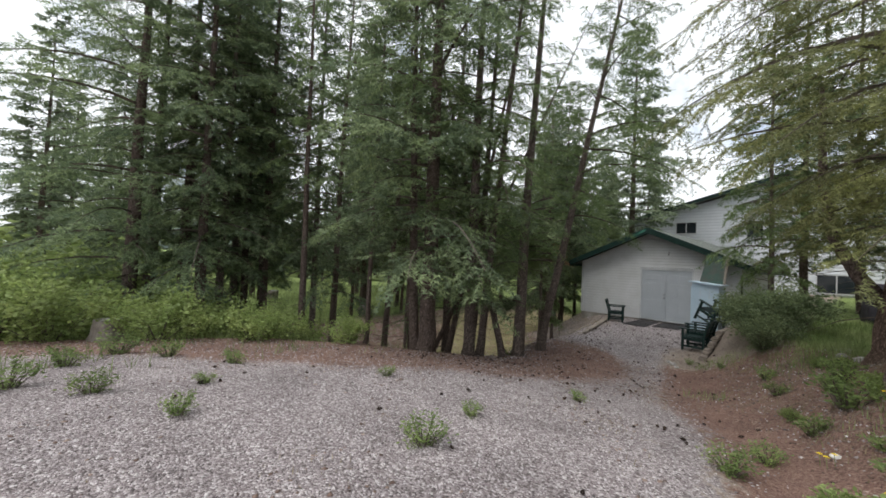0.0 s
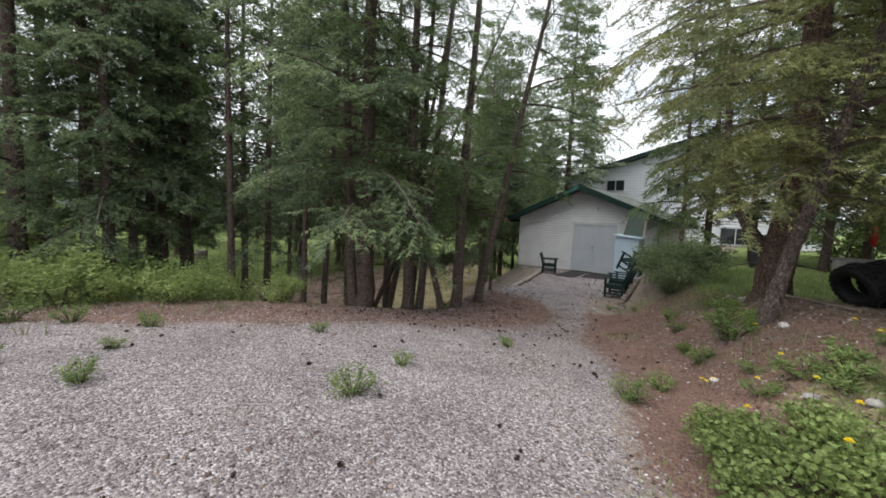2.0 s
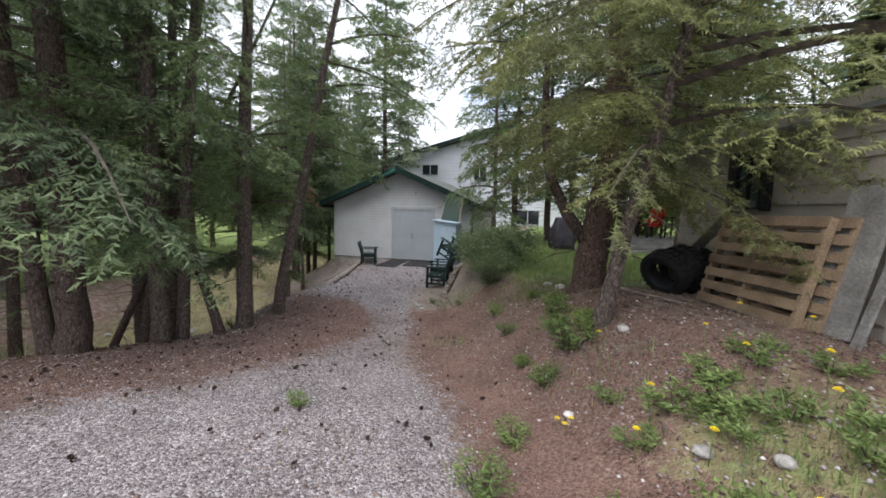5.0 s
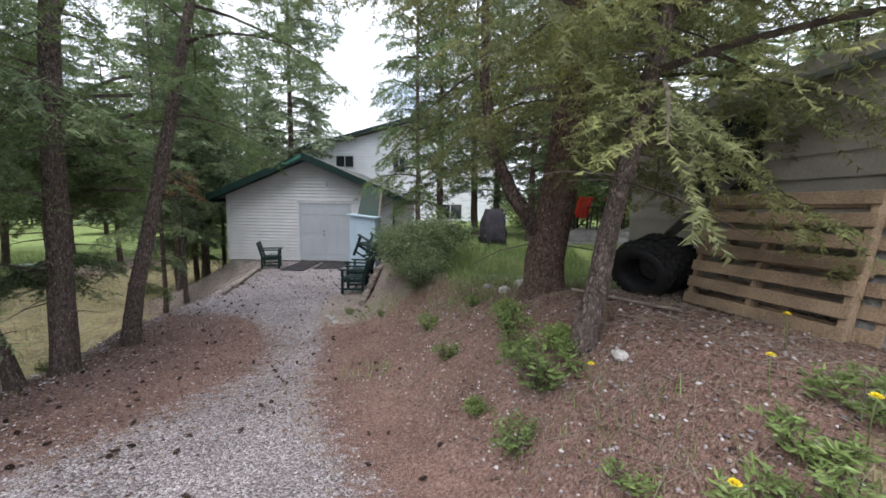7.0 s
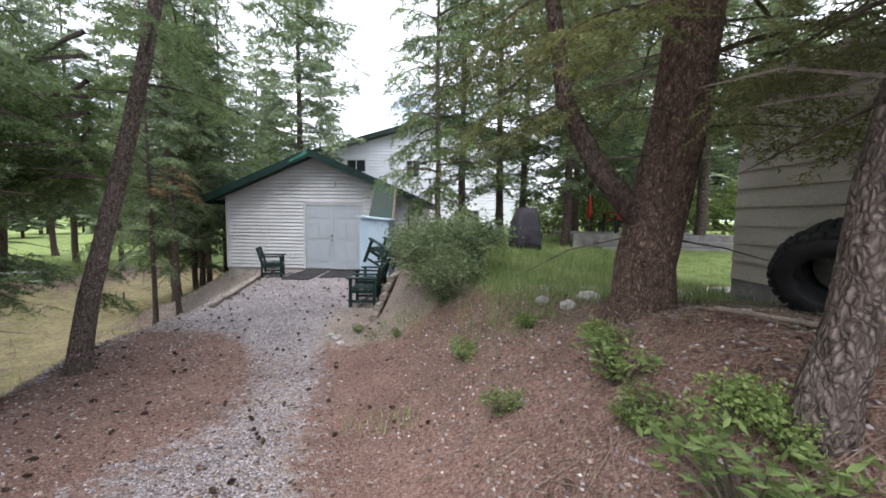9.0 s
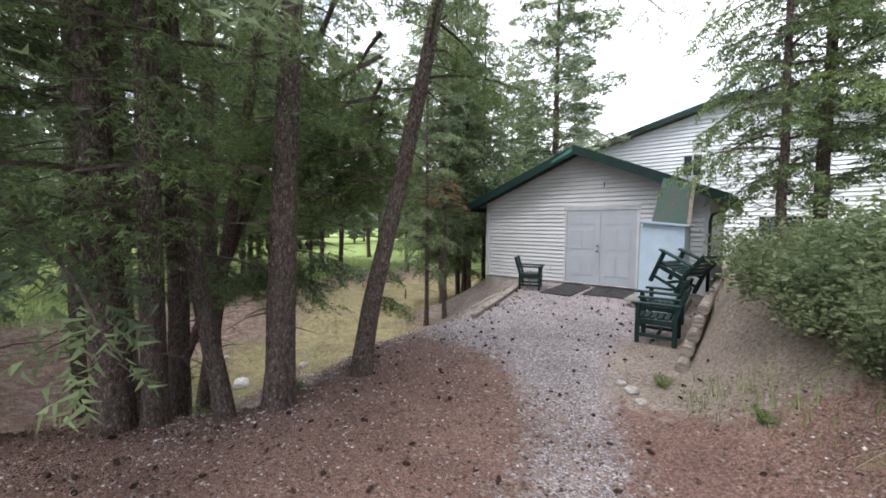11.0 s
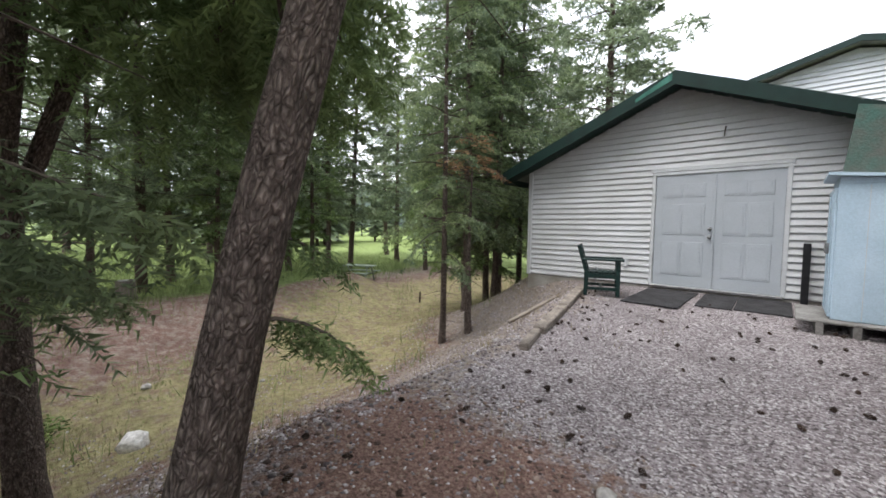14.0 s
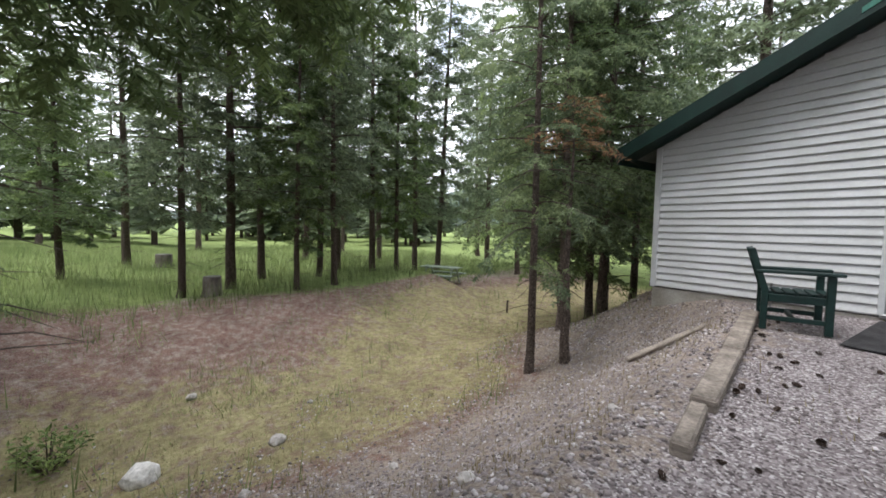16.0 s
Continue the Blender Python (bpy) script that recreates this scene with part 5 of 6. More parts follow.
M_PEBBLE = island_stone("gravel_stone", GRAVEL)
M_CRUMB = island_stone("litter_crumb", [(0, (0.045, 0.03, 0.025)), (0.55, (0.16, 0.105, 0.085)), (1, (0.38, 0.29, 0.24))])
drive = on(lambda x, y: smooth(0.3, -0.9, left_of(x, y)) * smooth(0.1, -0.6, right_of(x, y)) * (0.35 + 0.65 * (1 - np.exp(-(((x - 2.9) / 2.0) ** 2 + ((y + 8.6) / 1.7) ** 2)))), -4, 8, -19, 0)
scatter_bits("gravel_stones", M_PEBBLE, "pale crushed gravel", "gravel", drive, 24000, 0.0115, 0.6, 11)
scatter_bits("slope_stones", M_PEBBLE, "pale stones on the slope", "gravel", on(lambda x, y: smooth(-0.8, 0.0, left_of(x, y)) * (1 - smooth(1.6, 4.5, left_of(x, y))), -6, 1, -10, 1), 12000, 0.017, 0.6, 12)
scatter_bits("bank_stones", M_PEBBLE, "pale stones among the needle litter", "gravel", on(lambda x, y: smooth(0.0, 0.6, right_of(x, y)) * 0.7, 4, 9.5, -15, -7), 3500, 0.016, 0.6, 13)
scatter_bits("bark_litter", M_CRUMB, "brown needle litter and bark crumbs", "litter", on(lambda x, y: np.clip(smooth(-litter_width(y) - 0.9, -litter_width(y) * 0.5, left_of(x, y)) * (1 - smooth(0.8, 2, left_of(x, y))) * smooth(-5, -6.5, y) + smooth(0, 0.4, right_of(x, y)) * smooth(-14.5, -12.8, y) * smooth(-6.2, -7.6, y) + np.exp(-(((x - 2.9) / 2.2) ** 2 + ((y + 8.6) / 2) ** 2)), 0, 1), -5, 9, -18, -5.5), 19000, 0.018, 0.35, 14)


def scatter_sticks(name, label, spots, count, seed):
    rng = np.random.default_rng(seed)
    x, y = spots(rng, count)
    out = []
    for px, py in zip(x, y):
        a, ln = rng.uniform(0, 6.28), rng.uniform(0.08, 0.5)
        qx, qy = px + math.cos(a) * ln, py + math.sin(a) * ln
        out.append(stick(np.array([px, py, ground_at(px, py) + 0.008]), np.array([qx, qy, ground_at(qx, qy) + rng.uniform(0.005, 0.06)]), 0.003, 0.0015))
    tri = np.concatenate(out)
    tagged(arrays(name, tri.reshape(-1, 3), np.arange(len(tri) * 3).reshape(-1, 3), M_DRYTWIG), label, "twigs", kind="stuff")


M_DRYTWIG = material("dry_fallen_twig", (0.26, 0.21, 0.17), 0.95, (0.15, 0.12, 0.10), 10, 0.3, 80)
scatter_sticks("fallen_twigs", "dry fallen twigs on the bank", on(lambda x, y: smooth(0.2, 0.9, right_of(x, y)) * smooth(-12.6, -11.2, y) * smooth(-6.8, -8, y), 4.4, 8.6, -13, -7), 1300, 15)

# pine cones


def cone_mesh():
    bm = bmesh.new()
    for ring in range(6):
        z = ring / 5
        r = 0.018 * math.sin(0.5 + z * 2.3)
        for k in range(7):
            a = 6.283 * (k + 0.5 * (ring % 2)) / 7
            c, s = math.cos(a), math.sin(a)
            v = [bm.verts.new(p) for p in ((c * r * 0.4, s * r * 0.4, z * 0.05 - 0.006), (c * r - s * 0.007, s * r + c * 0.007, z * 0.05 + 0.004), (c * r * 1.15, s * r * 1.15, z * 0.05 + 0.009), (c * r + s * 0.007, s * r - c * 0.007, z * 0.05 + 0.004))]
            bm.faces.new(v)
    me = bpy.data.meshes.new("pine_cone")
    bm.to_mesh(me)
    bm.free()
    me.materials.append(M_CONE)
    return me


CONE = cone_mesh()
crng = np.random.default_rng(44)
cx, cy = on(lambda x, y: smooth(0.2, -0.4, left_of(x, y)) * smooth(0.9, -0.3, right_of(x, y)) * (0.25 + 0.75 * smooth(-14, -11.5, y)), -1.0, 6.5, -17, -1)(crng, 290)
for x, y in zip(cx, cy):
    ob = new("pine_cone", CONE)
    ob.matrix_basis = pose(x, y, ground_at(x, y) + 0.016, 80 + crng.uniform(-20, 20), crng.uniform(-20, 20), crng.uniform(0, 360)) @ Matrix.Diagonal((*([crng.uniform(0.7, 1.1)] * 3), 1))
    tagged(ob, "dark brown pine cone lying on the ground", "pine cone", "fallen pine cones")

# stones


def stone(x, y, r, label="pale stone half sunk in the ground", flat=0.7, z=None, mat=None):
    rng = random.Random(int(x * 1000 + y * 77))
    bm = bmesh.new()
    bmesh.ops.create_icosphere(bm, subdivisions=2, radius=r)
    for v in bm.verts:
        v.co *= 1 + rng.uniform(-0.14, 0.14)
        v.co.z *= flat
    for f in bm.faces:
        f.smooth = rng.random() < 0.6
    ob = part("stone", bm, mat or M_STONE)
    ob.matrix_basis = pose(x, y, (ground_at(x, y) if z is None else z) + r * flat * 0.35, 0, 0, rng.uniform(0, 360))
    return tagged(ob, label, "stone", "loose stones")


stone(-4.4, -7.08, 0.18, "large white stone in the lower yard", 0.85, mat=M_WHITESTONE)
stone(-4.27, -5.7, 0.11, "grey stone in the lower yard")
stone(6.2, -11.7, 0.045, "small white stone on the bank", mat=M_WHITESTONE)
for x, y, r in ((2.95, -5.9, .06), (3.1, -6.05, .08), (3.25, -6.3, .06), (6.9, -12.5, .06), (7.2, -12.7, .05), (6.4, -12.9, .05), (-1.0, -5.2, .06), (-0.8, -4.0, .04), (1.3, -6.1, .05), (-3.1, -6.2, .06), (-2.4, -5.0, .05),
                (6.3, -8.0, .09), (6.6, -7.7, .12), (7.0, -7.6, .1), (6.1, -7.7, .08), (-6.4, -6.6, .08), (-5.4, -5.0, .05), (6.75, -10.9, .06)):
    stone(x, y, r)

# ---------------------------------------------------------------- things round the shed


def armchair(label, group="green garden chairs"):
    """A slatted wooden garden armchair; it faces -x in its own space."""
    c = thing("garden_armchair", 0, 0, 0, 0, label, "chair", group)
    for y in (-0.29, 0.29):
        part("leg", boxed(-0.30, -0.235, y - 0.03, y + 0.03, 0, 0.60, 0.006), M_CHAIR, c)
        part("leg", beamed((0.24, y, 0.0), (0.24, y, 0.42), 0.06, 0.06, 0.006, up=(1, 0, 0)), M_CHAIR, c)
        part("back_post", beamed((0.235, y, 0.40), (0.37, y, 0.86), 0.055, 0.06, 0.006, up=(1, 0, 0)), M_CHAIR, c)
        part("armrest", boxed(-0.36, 0.32, y - 0.055, y + 0.055, 0.60, 0.635, 0.008), M_CHAIR, c)
        part("side_rail", boxed(-0.235, 0.21, y - 0.02, y + 0.02, 0.30, 0.38, 0.005), M_CHAIR, c)
        part("stretcher", boxed(-0.235, 0.21, y - 0.018, y + 0.018, 0.10, 0.15, 0.005), M_CHAIR, c)
    part("front_rail", boxed(-0.285, -0.25, -0.26, 0.26, 0.28, 0.38, 0.005), M_CHAIR, c)
    part("cross_stretcher", boxed(-0.02, 0.02, -0.27, 0.27, 0.105, 0.145, 0.005), M_CHAIR, c)
    for k in range(6):
        x = -0.30 + k * 0.095
        part("seat_slat", boxed(x, x + 0.075, -0.255, 0.255, 0.382, 0.402, 0.005), M_CHAIR, c)
    for k in range(5):
        f = 0.12 + k * 0.2
        x, z = 0.235 + 0.135 * f, 0.40 + 0.46 * f
        part("back_slat", beamed((x, -0.26, z), (x, 0.26, z), 0.022, 0.075, 0.005, up=(0.3, 0, 0.95)), M_CHAIR, c)
    return c


def stand(ob, x, y, z, turn=0, rx=0, ry=0):
    ob.matrix_basis = pose(x, y, z) @ pose(0, 0, 0, 0, 0, turn) @ pose(0, 0, 0, rx, ry, 0)
    return ob


chair_a = stand(armchair("dark green slatted wooden armchair beside the shed wall"), -0.55, -1.12, ground_at(-0.5, -1.1) + 0.004, 200)
chair_b = stand(armchair("dark green slatted wooden armchair against the log wall"), 3.02, -3.9, ground_at(2.9, -3.9) + 0.004, 2)
chair_c = stand(armchair("dark green slatted wooden armchair close beside another"), 2.93, -3.02, ground_at(2.9, -3.0) + 0.004, -4)
chair_d = stand(armchair("dark green armchair tipped back on top of another chair"), 3.0, -2.55, ground_at(2.9, -2.6) + 0.62, -24, 0, 24)

# pale blue garden cabinet, on a low skid
gz = -0.06
skid = thing("wooden_skid", 2.62, -1.3, gz, 0, "low grey wooden skid under the cabinet", "platform")
for k in range(4):
    part("runner", boxed(-0.45 + k * 0.30, -0.38 + k * 0.30, -0.62, 0.62, -0.10, 0.05, 0.006), M_BOARD, skid)
for k in range(7):
    part("plank", boxed(-0.62, 0.52, -0.62 + k * 0.18, -0.46 + k * 0.18, 0.0502, 0.075, 0.004), M_BOARD, skid)
cab = thing("garden_cabinet", 2.66, -1.30, gz + 0.076, 0, "pale blue painted upright garden cabinet with sloping lid", "cabinet")
part("body", boxed(-0.37, 0.41, -0.44, 0.44, 0, 1.56, 0.008), M_CABINET, cab)
for y0 in (-0.43, 0.005):
    d = part("door", boxed(-0.395, -0.3702, y0, y0 + 0.425, 0.03, 1.52, 0.006), M_CABINET, cab)
    part("door_batten", boxed(-0.408, -0.3952, y0 + 0.04, y0 + 0.09, 0.08, 1.46, 0.004), M_CABINET, d)
    part("handle", boxed(-0.43, -0.3955, 0.0 + (-0.07 if y0 < 0 else 0.04), 0.0 + (-0.045 if y0 < 0 else 0.065), 0.75, 0.88, 0.004), M_METAL, d, "steel handle")
for x in (-0.12, 0.15):
    part("panel_joint", boxed(x - 0.003, x + 0.003, -0.4435, -0.4402, 0.02, 1.54), M_TRIM, cab)
bm = bmesh.new()
prism(bm, [(-0.46, 1.66), (0.48, 1.565), (0.48, 1.60), (-0.46, 1.695)], -0.52, 0.50)
part("lid", bm, M_CABINET, cab)
bm = bmesh.new()
prism(bm, [(-0.36, 1.561), (0.40, 1.561), (-0.36, 1.645)], -0.43, 0.43)
part("top_wedge", bm, M_CABINET, cab)

panel = thing("green_board", 2.70, -0.95, 1.66, 0, "dark green weathered board standing on the cabinet against the eave", "board")
bm = bmesh.new()
v = [(-0.36, -0.10, 0.02), (0.32, -0.10, -0.05), (0.33, 0.28, 0.90), (-0.22, 0.28, 1.04)]
a = [bm.verts.new(c) for c in v]
b = [bm.verts.new((c[0], c[1] + 0.016, c[2])) for c in v]
bm.faces.new(a)
bm.faces.new(b[::-1])
for k in range(4):
    bm.faces.new((a[k], b[k], b[(k + 1) % 4], a[(k + 1) % 4]))
bmesh.ops.recalc_face_normals(bm, faces=bm.faces)
part("sheet", bm, material("dark_green_sheet", (0.02, 0.065, 0.05), 0.6, (0.05, 0.055, 0.045), 4, 0.3, 40), panel)
part("batten", beamed((0.36, -0.12, -0.05), (0.385, 0.25, 0.95), 0.07, 0.05, 0.004), M_TIMBER, panel, "grey wooden batten")

mat_a = tagged(part("rubber_mat", boxed(0, 0.80, -1.45, 0, 0, 0.016, 0.005), M_MAT), "worn black rubber mat before the shed doors", "mat", "door mats")
mat_a.matrix_basis = pose(-0.02, -0.13, -0.068, 2.2, 0, -2)
for x0, x1, y0 in ((0.86, 1.32, -1.12), (1.33, 1.97, -1.08)):
    o = tagged(part("rubber_mat", boxed(x0, x1, y0, 0, 0, 0.016, 0.005), M_MAT), "worn black rubber mat before the shed doors", "mat", "door mats")
    o.matrix_basis = pose(0, -0.12, -0.070, 2.2, 0, 1)

dark_board = part("dark_board", boxed(0, 0.09, 0, 0.03, 0, 0.92, 0.004), M_BLACK)
dark_board.matrix_basis = pose(2.06, -0.10, -0.06, -3, 0, 0)
tagged(dark_board, "dark narrow board standing against the shed wall", "board")
hook = part("wall_hook", beamed((0, 0, 0), (0.02, -0.02, 0.16), 0.03, 0.02, 0.004, up=(1, 0, 0)), M_TWIG)
hook.matrix_basis = pose(1.0, -0.03, 2.62)
tagged(hook, "small rusty hook on the gable siding", "hook")

# log retaining wall beside the chairs
wall = thing("log_retaining_wall", 3.44, -3.2, -0.45, 0, "low retaining wall of stacked pale round logs", "wall", kind="structure")
for k in range(6):
    bm = bmesh.new()
    z = 0.08 + k * 0.145
    n = 7
    y0, y1 = -2.2 + 0.27 * k, 2.5
    tube(bm, [(0.03 * k + random.uniform(-0.01, 0.01), y0 + (y1 - y0) * i / n, z + random.uniform(-0.006, 0.006)) for i in range(n + 1)], [0.078] * (n + 1), 10, True, 0.05, k)
    part("log", bm, M_TIMBER, wall)

# timbers edging the gravel
edge = (((-0.10, -4.52, -0.24), (-0.24, -3.98, -0.20)), ((-0.25, -3.9, -0.17), (-0.52, -2.7, -0.13)), ((-0.53, -2.66, -0.12), (-0.95, -0.95, -0.06)))
for (a, b), w in zip(edge, (0.10, 0.15, 0.16)):
    g0, g1 = ground_at(a[0], a[1]), ground_at(b[0], b[1])
    bm = beamed((0, 0, 0), (b[0] - a[0], b[1] - a[1], g1 - g0), w, 0.10, 0.014)
    ob = part("edging_timber", bm, M_TIMBER)
    ob.matrix_basis = pose(a[0], a[1], g0 + 0.035)
    tagged(ob, "weathered square timber edging the gravel", "timber", "edging timbers")
ob = part("loose_pole", beamed((0, 0, 0), (0.42, 1.05, 0.0), 0.07, 0.06, 0.012), M_TIMBER)
za, zb = ground_at(-1.75, -2.2), ground_at(-1.33, -1.15)
ob.matrix_basis = pose(-1.75, -2.2, za + 0.05, 0, 0, 0) @ pose(0, 0, 0, math.degrees(math.atan2(zb - za, 1.13)), 0, 0)
tagged(ob, "short weathered pole lying on the slope", "pole")
peg = part("shed_pipe", beamed((0, 0, 0), (0, 0, 0.36), 0.03, 0.03, 0.004, up=(1, 0, 0)), M_METAL)
peg.matrix_basis = pose(-0.98, -0.2, -0.1)
tagged(peg, "short grey pipe standing by the shed wall", "pipe")

# ---------------------------------------------------------------- pallets, tyres and boards by the cabin


def pallet(label):
    """A wooden pallet standing on edge in its own xz plane; its front boards face -y."""
    p = thing("wooden_pallet", 0, 0, 0, 0, label, "pallet", "leaning pallets")
    for x in (0.0, 0.53, 1.13):
        part("stringer", boxed(x, x + 0.045, 0, 0.09, 0, 1.02, 0.004), M_PALLET, p)
    for k in range(7):
        z = 0.005 + k * 0.153
        part("deck_board", boxed(-0.01, 1.19, -0.018, -0.0005, z, z + 0.095, 0.003), M_PALLET, p)
    for z in (0.0, 0.46, 0.92):
        part("bottom_board", boxed(-0.01, 1.19, 0.0905, 0.108, z, z + 0.095, 0.003), M_PALLET, p)
    return p


def lean_against(ob, a, b, tilt, drop=0.0):
    """Stands ob with its foot from a to b, tipped back by tilt degrees."""
    ang = math.degrees(math.atan2(b[1] - a[1], b[0] - a[0]))
    z0, z1 = ground_at(*a), ground_at(*b)
    slope = math.degrees(math.atan2(z1 - z0, math.hypot(b[0] - a[0], b[1] - a[1])))
    ob.matrix_basis = pose(a[0], a[1], min(z0, z1) + 0.02 - drop, 0, 0, ang) @ pose(0, 0, 0, 0, -slope * 0.5, 0) @ pose(0, 0, 0, -tilt, 0, 0)
    return ob


lean_against(pallet("weathered brown wooden pallet leaning on the cabin wall"), (7.74, -9.93), (8.09, -11.13), 14)
lean_against(pallet("weathered brown wooden pallet leaning behind another"), (7.92, -10.0), (8.25, -11.2), 13)
plank = part("old_door", boxed(0, 0.34, 0, 0.045, 0, 1.30, 0.006), M_BOARD)
plank.matrix_basis = pose(8.20, -10.98, ground_at(8.2, -11.1) + 0.0, 0, 0, -70) @ pose(0, 0, 0, -14, 0, 0)
tagged(plank, "grey weathered old door leaning against the cabin", "door")
plank = part("leaning_plank", boxed(0, 0.07, 0, 0.03, 0, 1.32, 0.004), M_BOARD)
plank.matrix_basis = pose(8.31, -11.34, ground_at(8.4, -11.4) + 0.0, 0, 0, -70) @ pose(0, 0, 0, -13, 4, 0)
tagged(plank, "narrow grey plank leaning against the cabin", "plank")


def tyre(r, w, label):
    t = thing("old_tyre", 0, 0, 0, 0, label, "tyre", "old tyres")
    bm = bmesh.new()
    prof = [(r * 0.56, -w * 0.36), (r * 0.62, -w * 0.5), (r * 0.86, -w * 0.5), (r * 0.97, -w * 0.40), (r, -w * 0.2), (r, w * 0.2), (r * 0.97, w * 0.40), (r * 0.86, w * 0.5), (r * 0.62, w * 0.5), (r * 0.56, w * 0.36), (r * 0.60, 0)]
    n = 40
    rings = []
    for i in range(n):
        a = 6.28318 * i / n
        rings.append([bm.verts.new((q * math.cos(a), y, q * math.sin(a))) for q, y in prof])
    for i in range(n):
        p, q = rings[i], rings[(i + 1) % n]
        for k in range(len(prof)):
            j = (k + 1) % len(prof)
            bm.faces.new((p[k], p[j], q[j], q[k])).smooth = True
    bmesh.ops.recalc_face_normals(bm, faces=bm.faces)
    part("carcass", bm, M_RUBBER, t)
    for i in range(28):
        a = 6.28318 * i / 28
        for y0 in (-w * 0.40, w * 0.03):
            part("tread_lug", boxed(-0.025, 0.025, y0, y0 + w * 0.37, r - 0.012, r + 0.016, 0.005, Matrix.Rotation(a + (0.08 if y0 > 0 else 0), 4, 'Y')), M_RUBBER, t)
    return t


tz = ground_at(7.35, -9.5)
stand(tyre(0.29, 0.2, "black knobbly tyre leaning against another"), 7.48, -9.6, tz + 0.27, -48, 24, 0)
stand(tyre(0.31, 0.22, "large black tyre with a pale hub leaning on the cabin"), 7.72, -9.43, tz + 0.30, -62, 18, 0)
stand(tyre(0.29, 0.2, "black tyre against the cabin wall"), 8.0, -9.2, tz + 0.28, -70, 12, 0)
hub = thing("wheel_hub", 7.71, -9.44, tz + 0.30, -62, "pale worn wheel rim inside a tyre", "rim")
bm = bmesh.new()
tube(bm, [(0, -0.07, 0), (0, -0.03, 0), (0, 0.05, 0)], [0.15, 0.12, 0.12], 20)
part("dish", bm, M_METAL, hub)
fender = thing("dark_fender", 7.9, -8.9, tz + 0.2, -75, "dark curved plastic sheet leaning at the cabin wall", "sheet")
bm = bmesh.new()
ribs = []
for k in range(9):
    s = k / 8
    c = Vector((0.95 * s, 0.05 * math.sin(s * 3), 0.15 + s - 0.18 * s * s))
    ribs.append([bm.verts.new(c + Vector((0, o, q))) for o, q in ((-0.09, 0.0), (0.09, 0.0), (0.09, 0.02), (-0.09, 0.02))])
for r0, r1 in zip(ribs, ribs[1:]):
    for k in range(4):
        bm.faces.new((r0[k], r0[(k + 1) % 4], r1[(k + 1) % 4], r1[k]))
bm.faces.new(ribs[0][::-1])
bm.faces.new(ribs[-1])
bmesh.ops.recalc_face_normals(bm, faces=bm.faces)
part("sheet", bm, M_BOARD, fender)
ob = part("fallen_pole", beamed((0, 0, 0), (0.62, -0.85, 0.02), 0.03, 0.026, 0.006), M_DRYTWIG)
ob.matrix_basis = pose(6.78, -9.62, ground_at(6.9, -9.8) + 0.05)
tagged(ob, "pale stick lying on the needle litter", "stick")
slab = part("concrete_slab", boxed(0, 1.6, -0.9, 0, -0.1, 0.05, 0.015), M_CONCRETE)
slab.matrix_basis = pose(8.75, -11.55, ground_at(9, -12) + 0.02, 0, 0, 4)
tagged(slab, "pale cracked concrete slab before the cabin", "slab")
for k, (x, y, z) in enumerate(((8.95, -11.32, 0.02), (9.0, -11.4, 0.06), (8.85, -11.26, 0.10))):
    o = part("stacked_board", boxed(0, 1.5, -0.1, 0.1, 0, 0.035, 0.004), M_BOARD)
    o.matrix_basis = pose(x, y, 0.98 + z, 0, 0, 4 - k * 3)
    tagged(o, "grey weathered board lying before the cabin", "board", "stacked boards")

# ---------------------------------------------------------------- lower yard


def picnic_table():
    t = thing("picnic_table", 0, 0, 0, 0, "weathered green-grey wooden picnic table in the lower yard", "table")
    for k in range(5):
        part("top_board", boxed(-0.9, 0.9, -0.37 + k * 0.15, -0.23 + k * 0.15, 0.71, 0.75, 0.005), M_PTABLE, t)
    for s in (-1, 1):
        for k in range(2):
            y = s * (0.62 + k * 0.15)
            part("seat_board", boxed(-0.9, 0.9, y - 0.068, y + 0.068, 0.41, 0.45, 0.005), M_PTABLE, t)
    for x in (-0.62, 0.62):
        part("seat_bearer", boxed(x - 0.02, x + 0.02, -0.82, 0.82, 0.32, 0.41, 0.004), M_PTABLE, t)
        part("top_bearer", boxed(x - 0.02, x + 0.02, -0.34, 0.34, 0.63, 0.71, 0.004), M_PTABLE, t)
        for s in (-1, 1):
            part("leg", beamed((x + 0.041, s * 0.62, 0.0), (x + 0.041, s * 0.22, 0.70), 0.04, 0.09, 0.004), M_PTABLE, t)
    return t


stand(picnic_table(), -13.4, 2.75, ground_at(-13.4, 2.75) + 0.005, 30)


def stump(x, y, r, h, label, tilt=0):
    s = thing("tree_stump", x, y, ground_at(x, y), 0, label, "stump", "tree stumps")
    bm = bmesh.new()
    tube(bm, [(0, 0, -0.1), (0, 0, 0.02), (0, 0, 0.15), (tilt, 0, h * 0.7), (tilt, 0, h)], [r * 1.35, r * 1.25, r * 1.05, r, r * 0.97], 16, True, 0.05, int(x * 10))
    part("wood", bm, M_STUMP, s)
    bm = bmesh.new()
    tube(bm, [(tilt, 0, h + 0.001), (tilt, 0, h + 0.012)], [r * 0.94, r * 0.92], 16)
    part("cut_face", bm, M_BOARD, s, "pale grey sawn top")
    return s


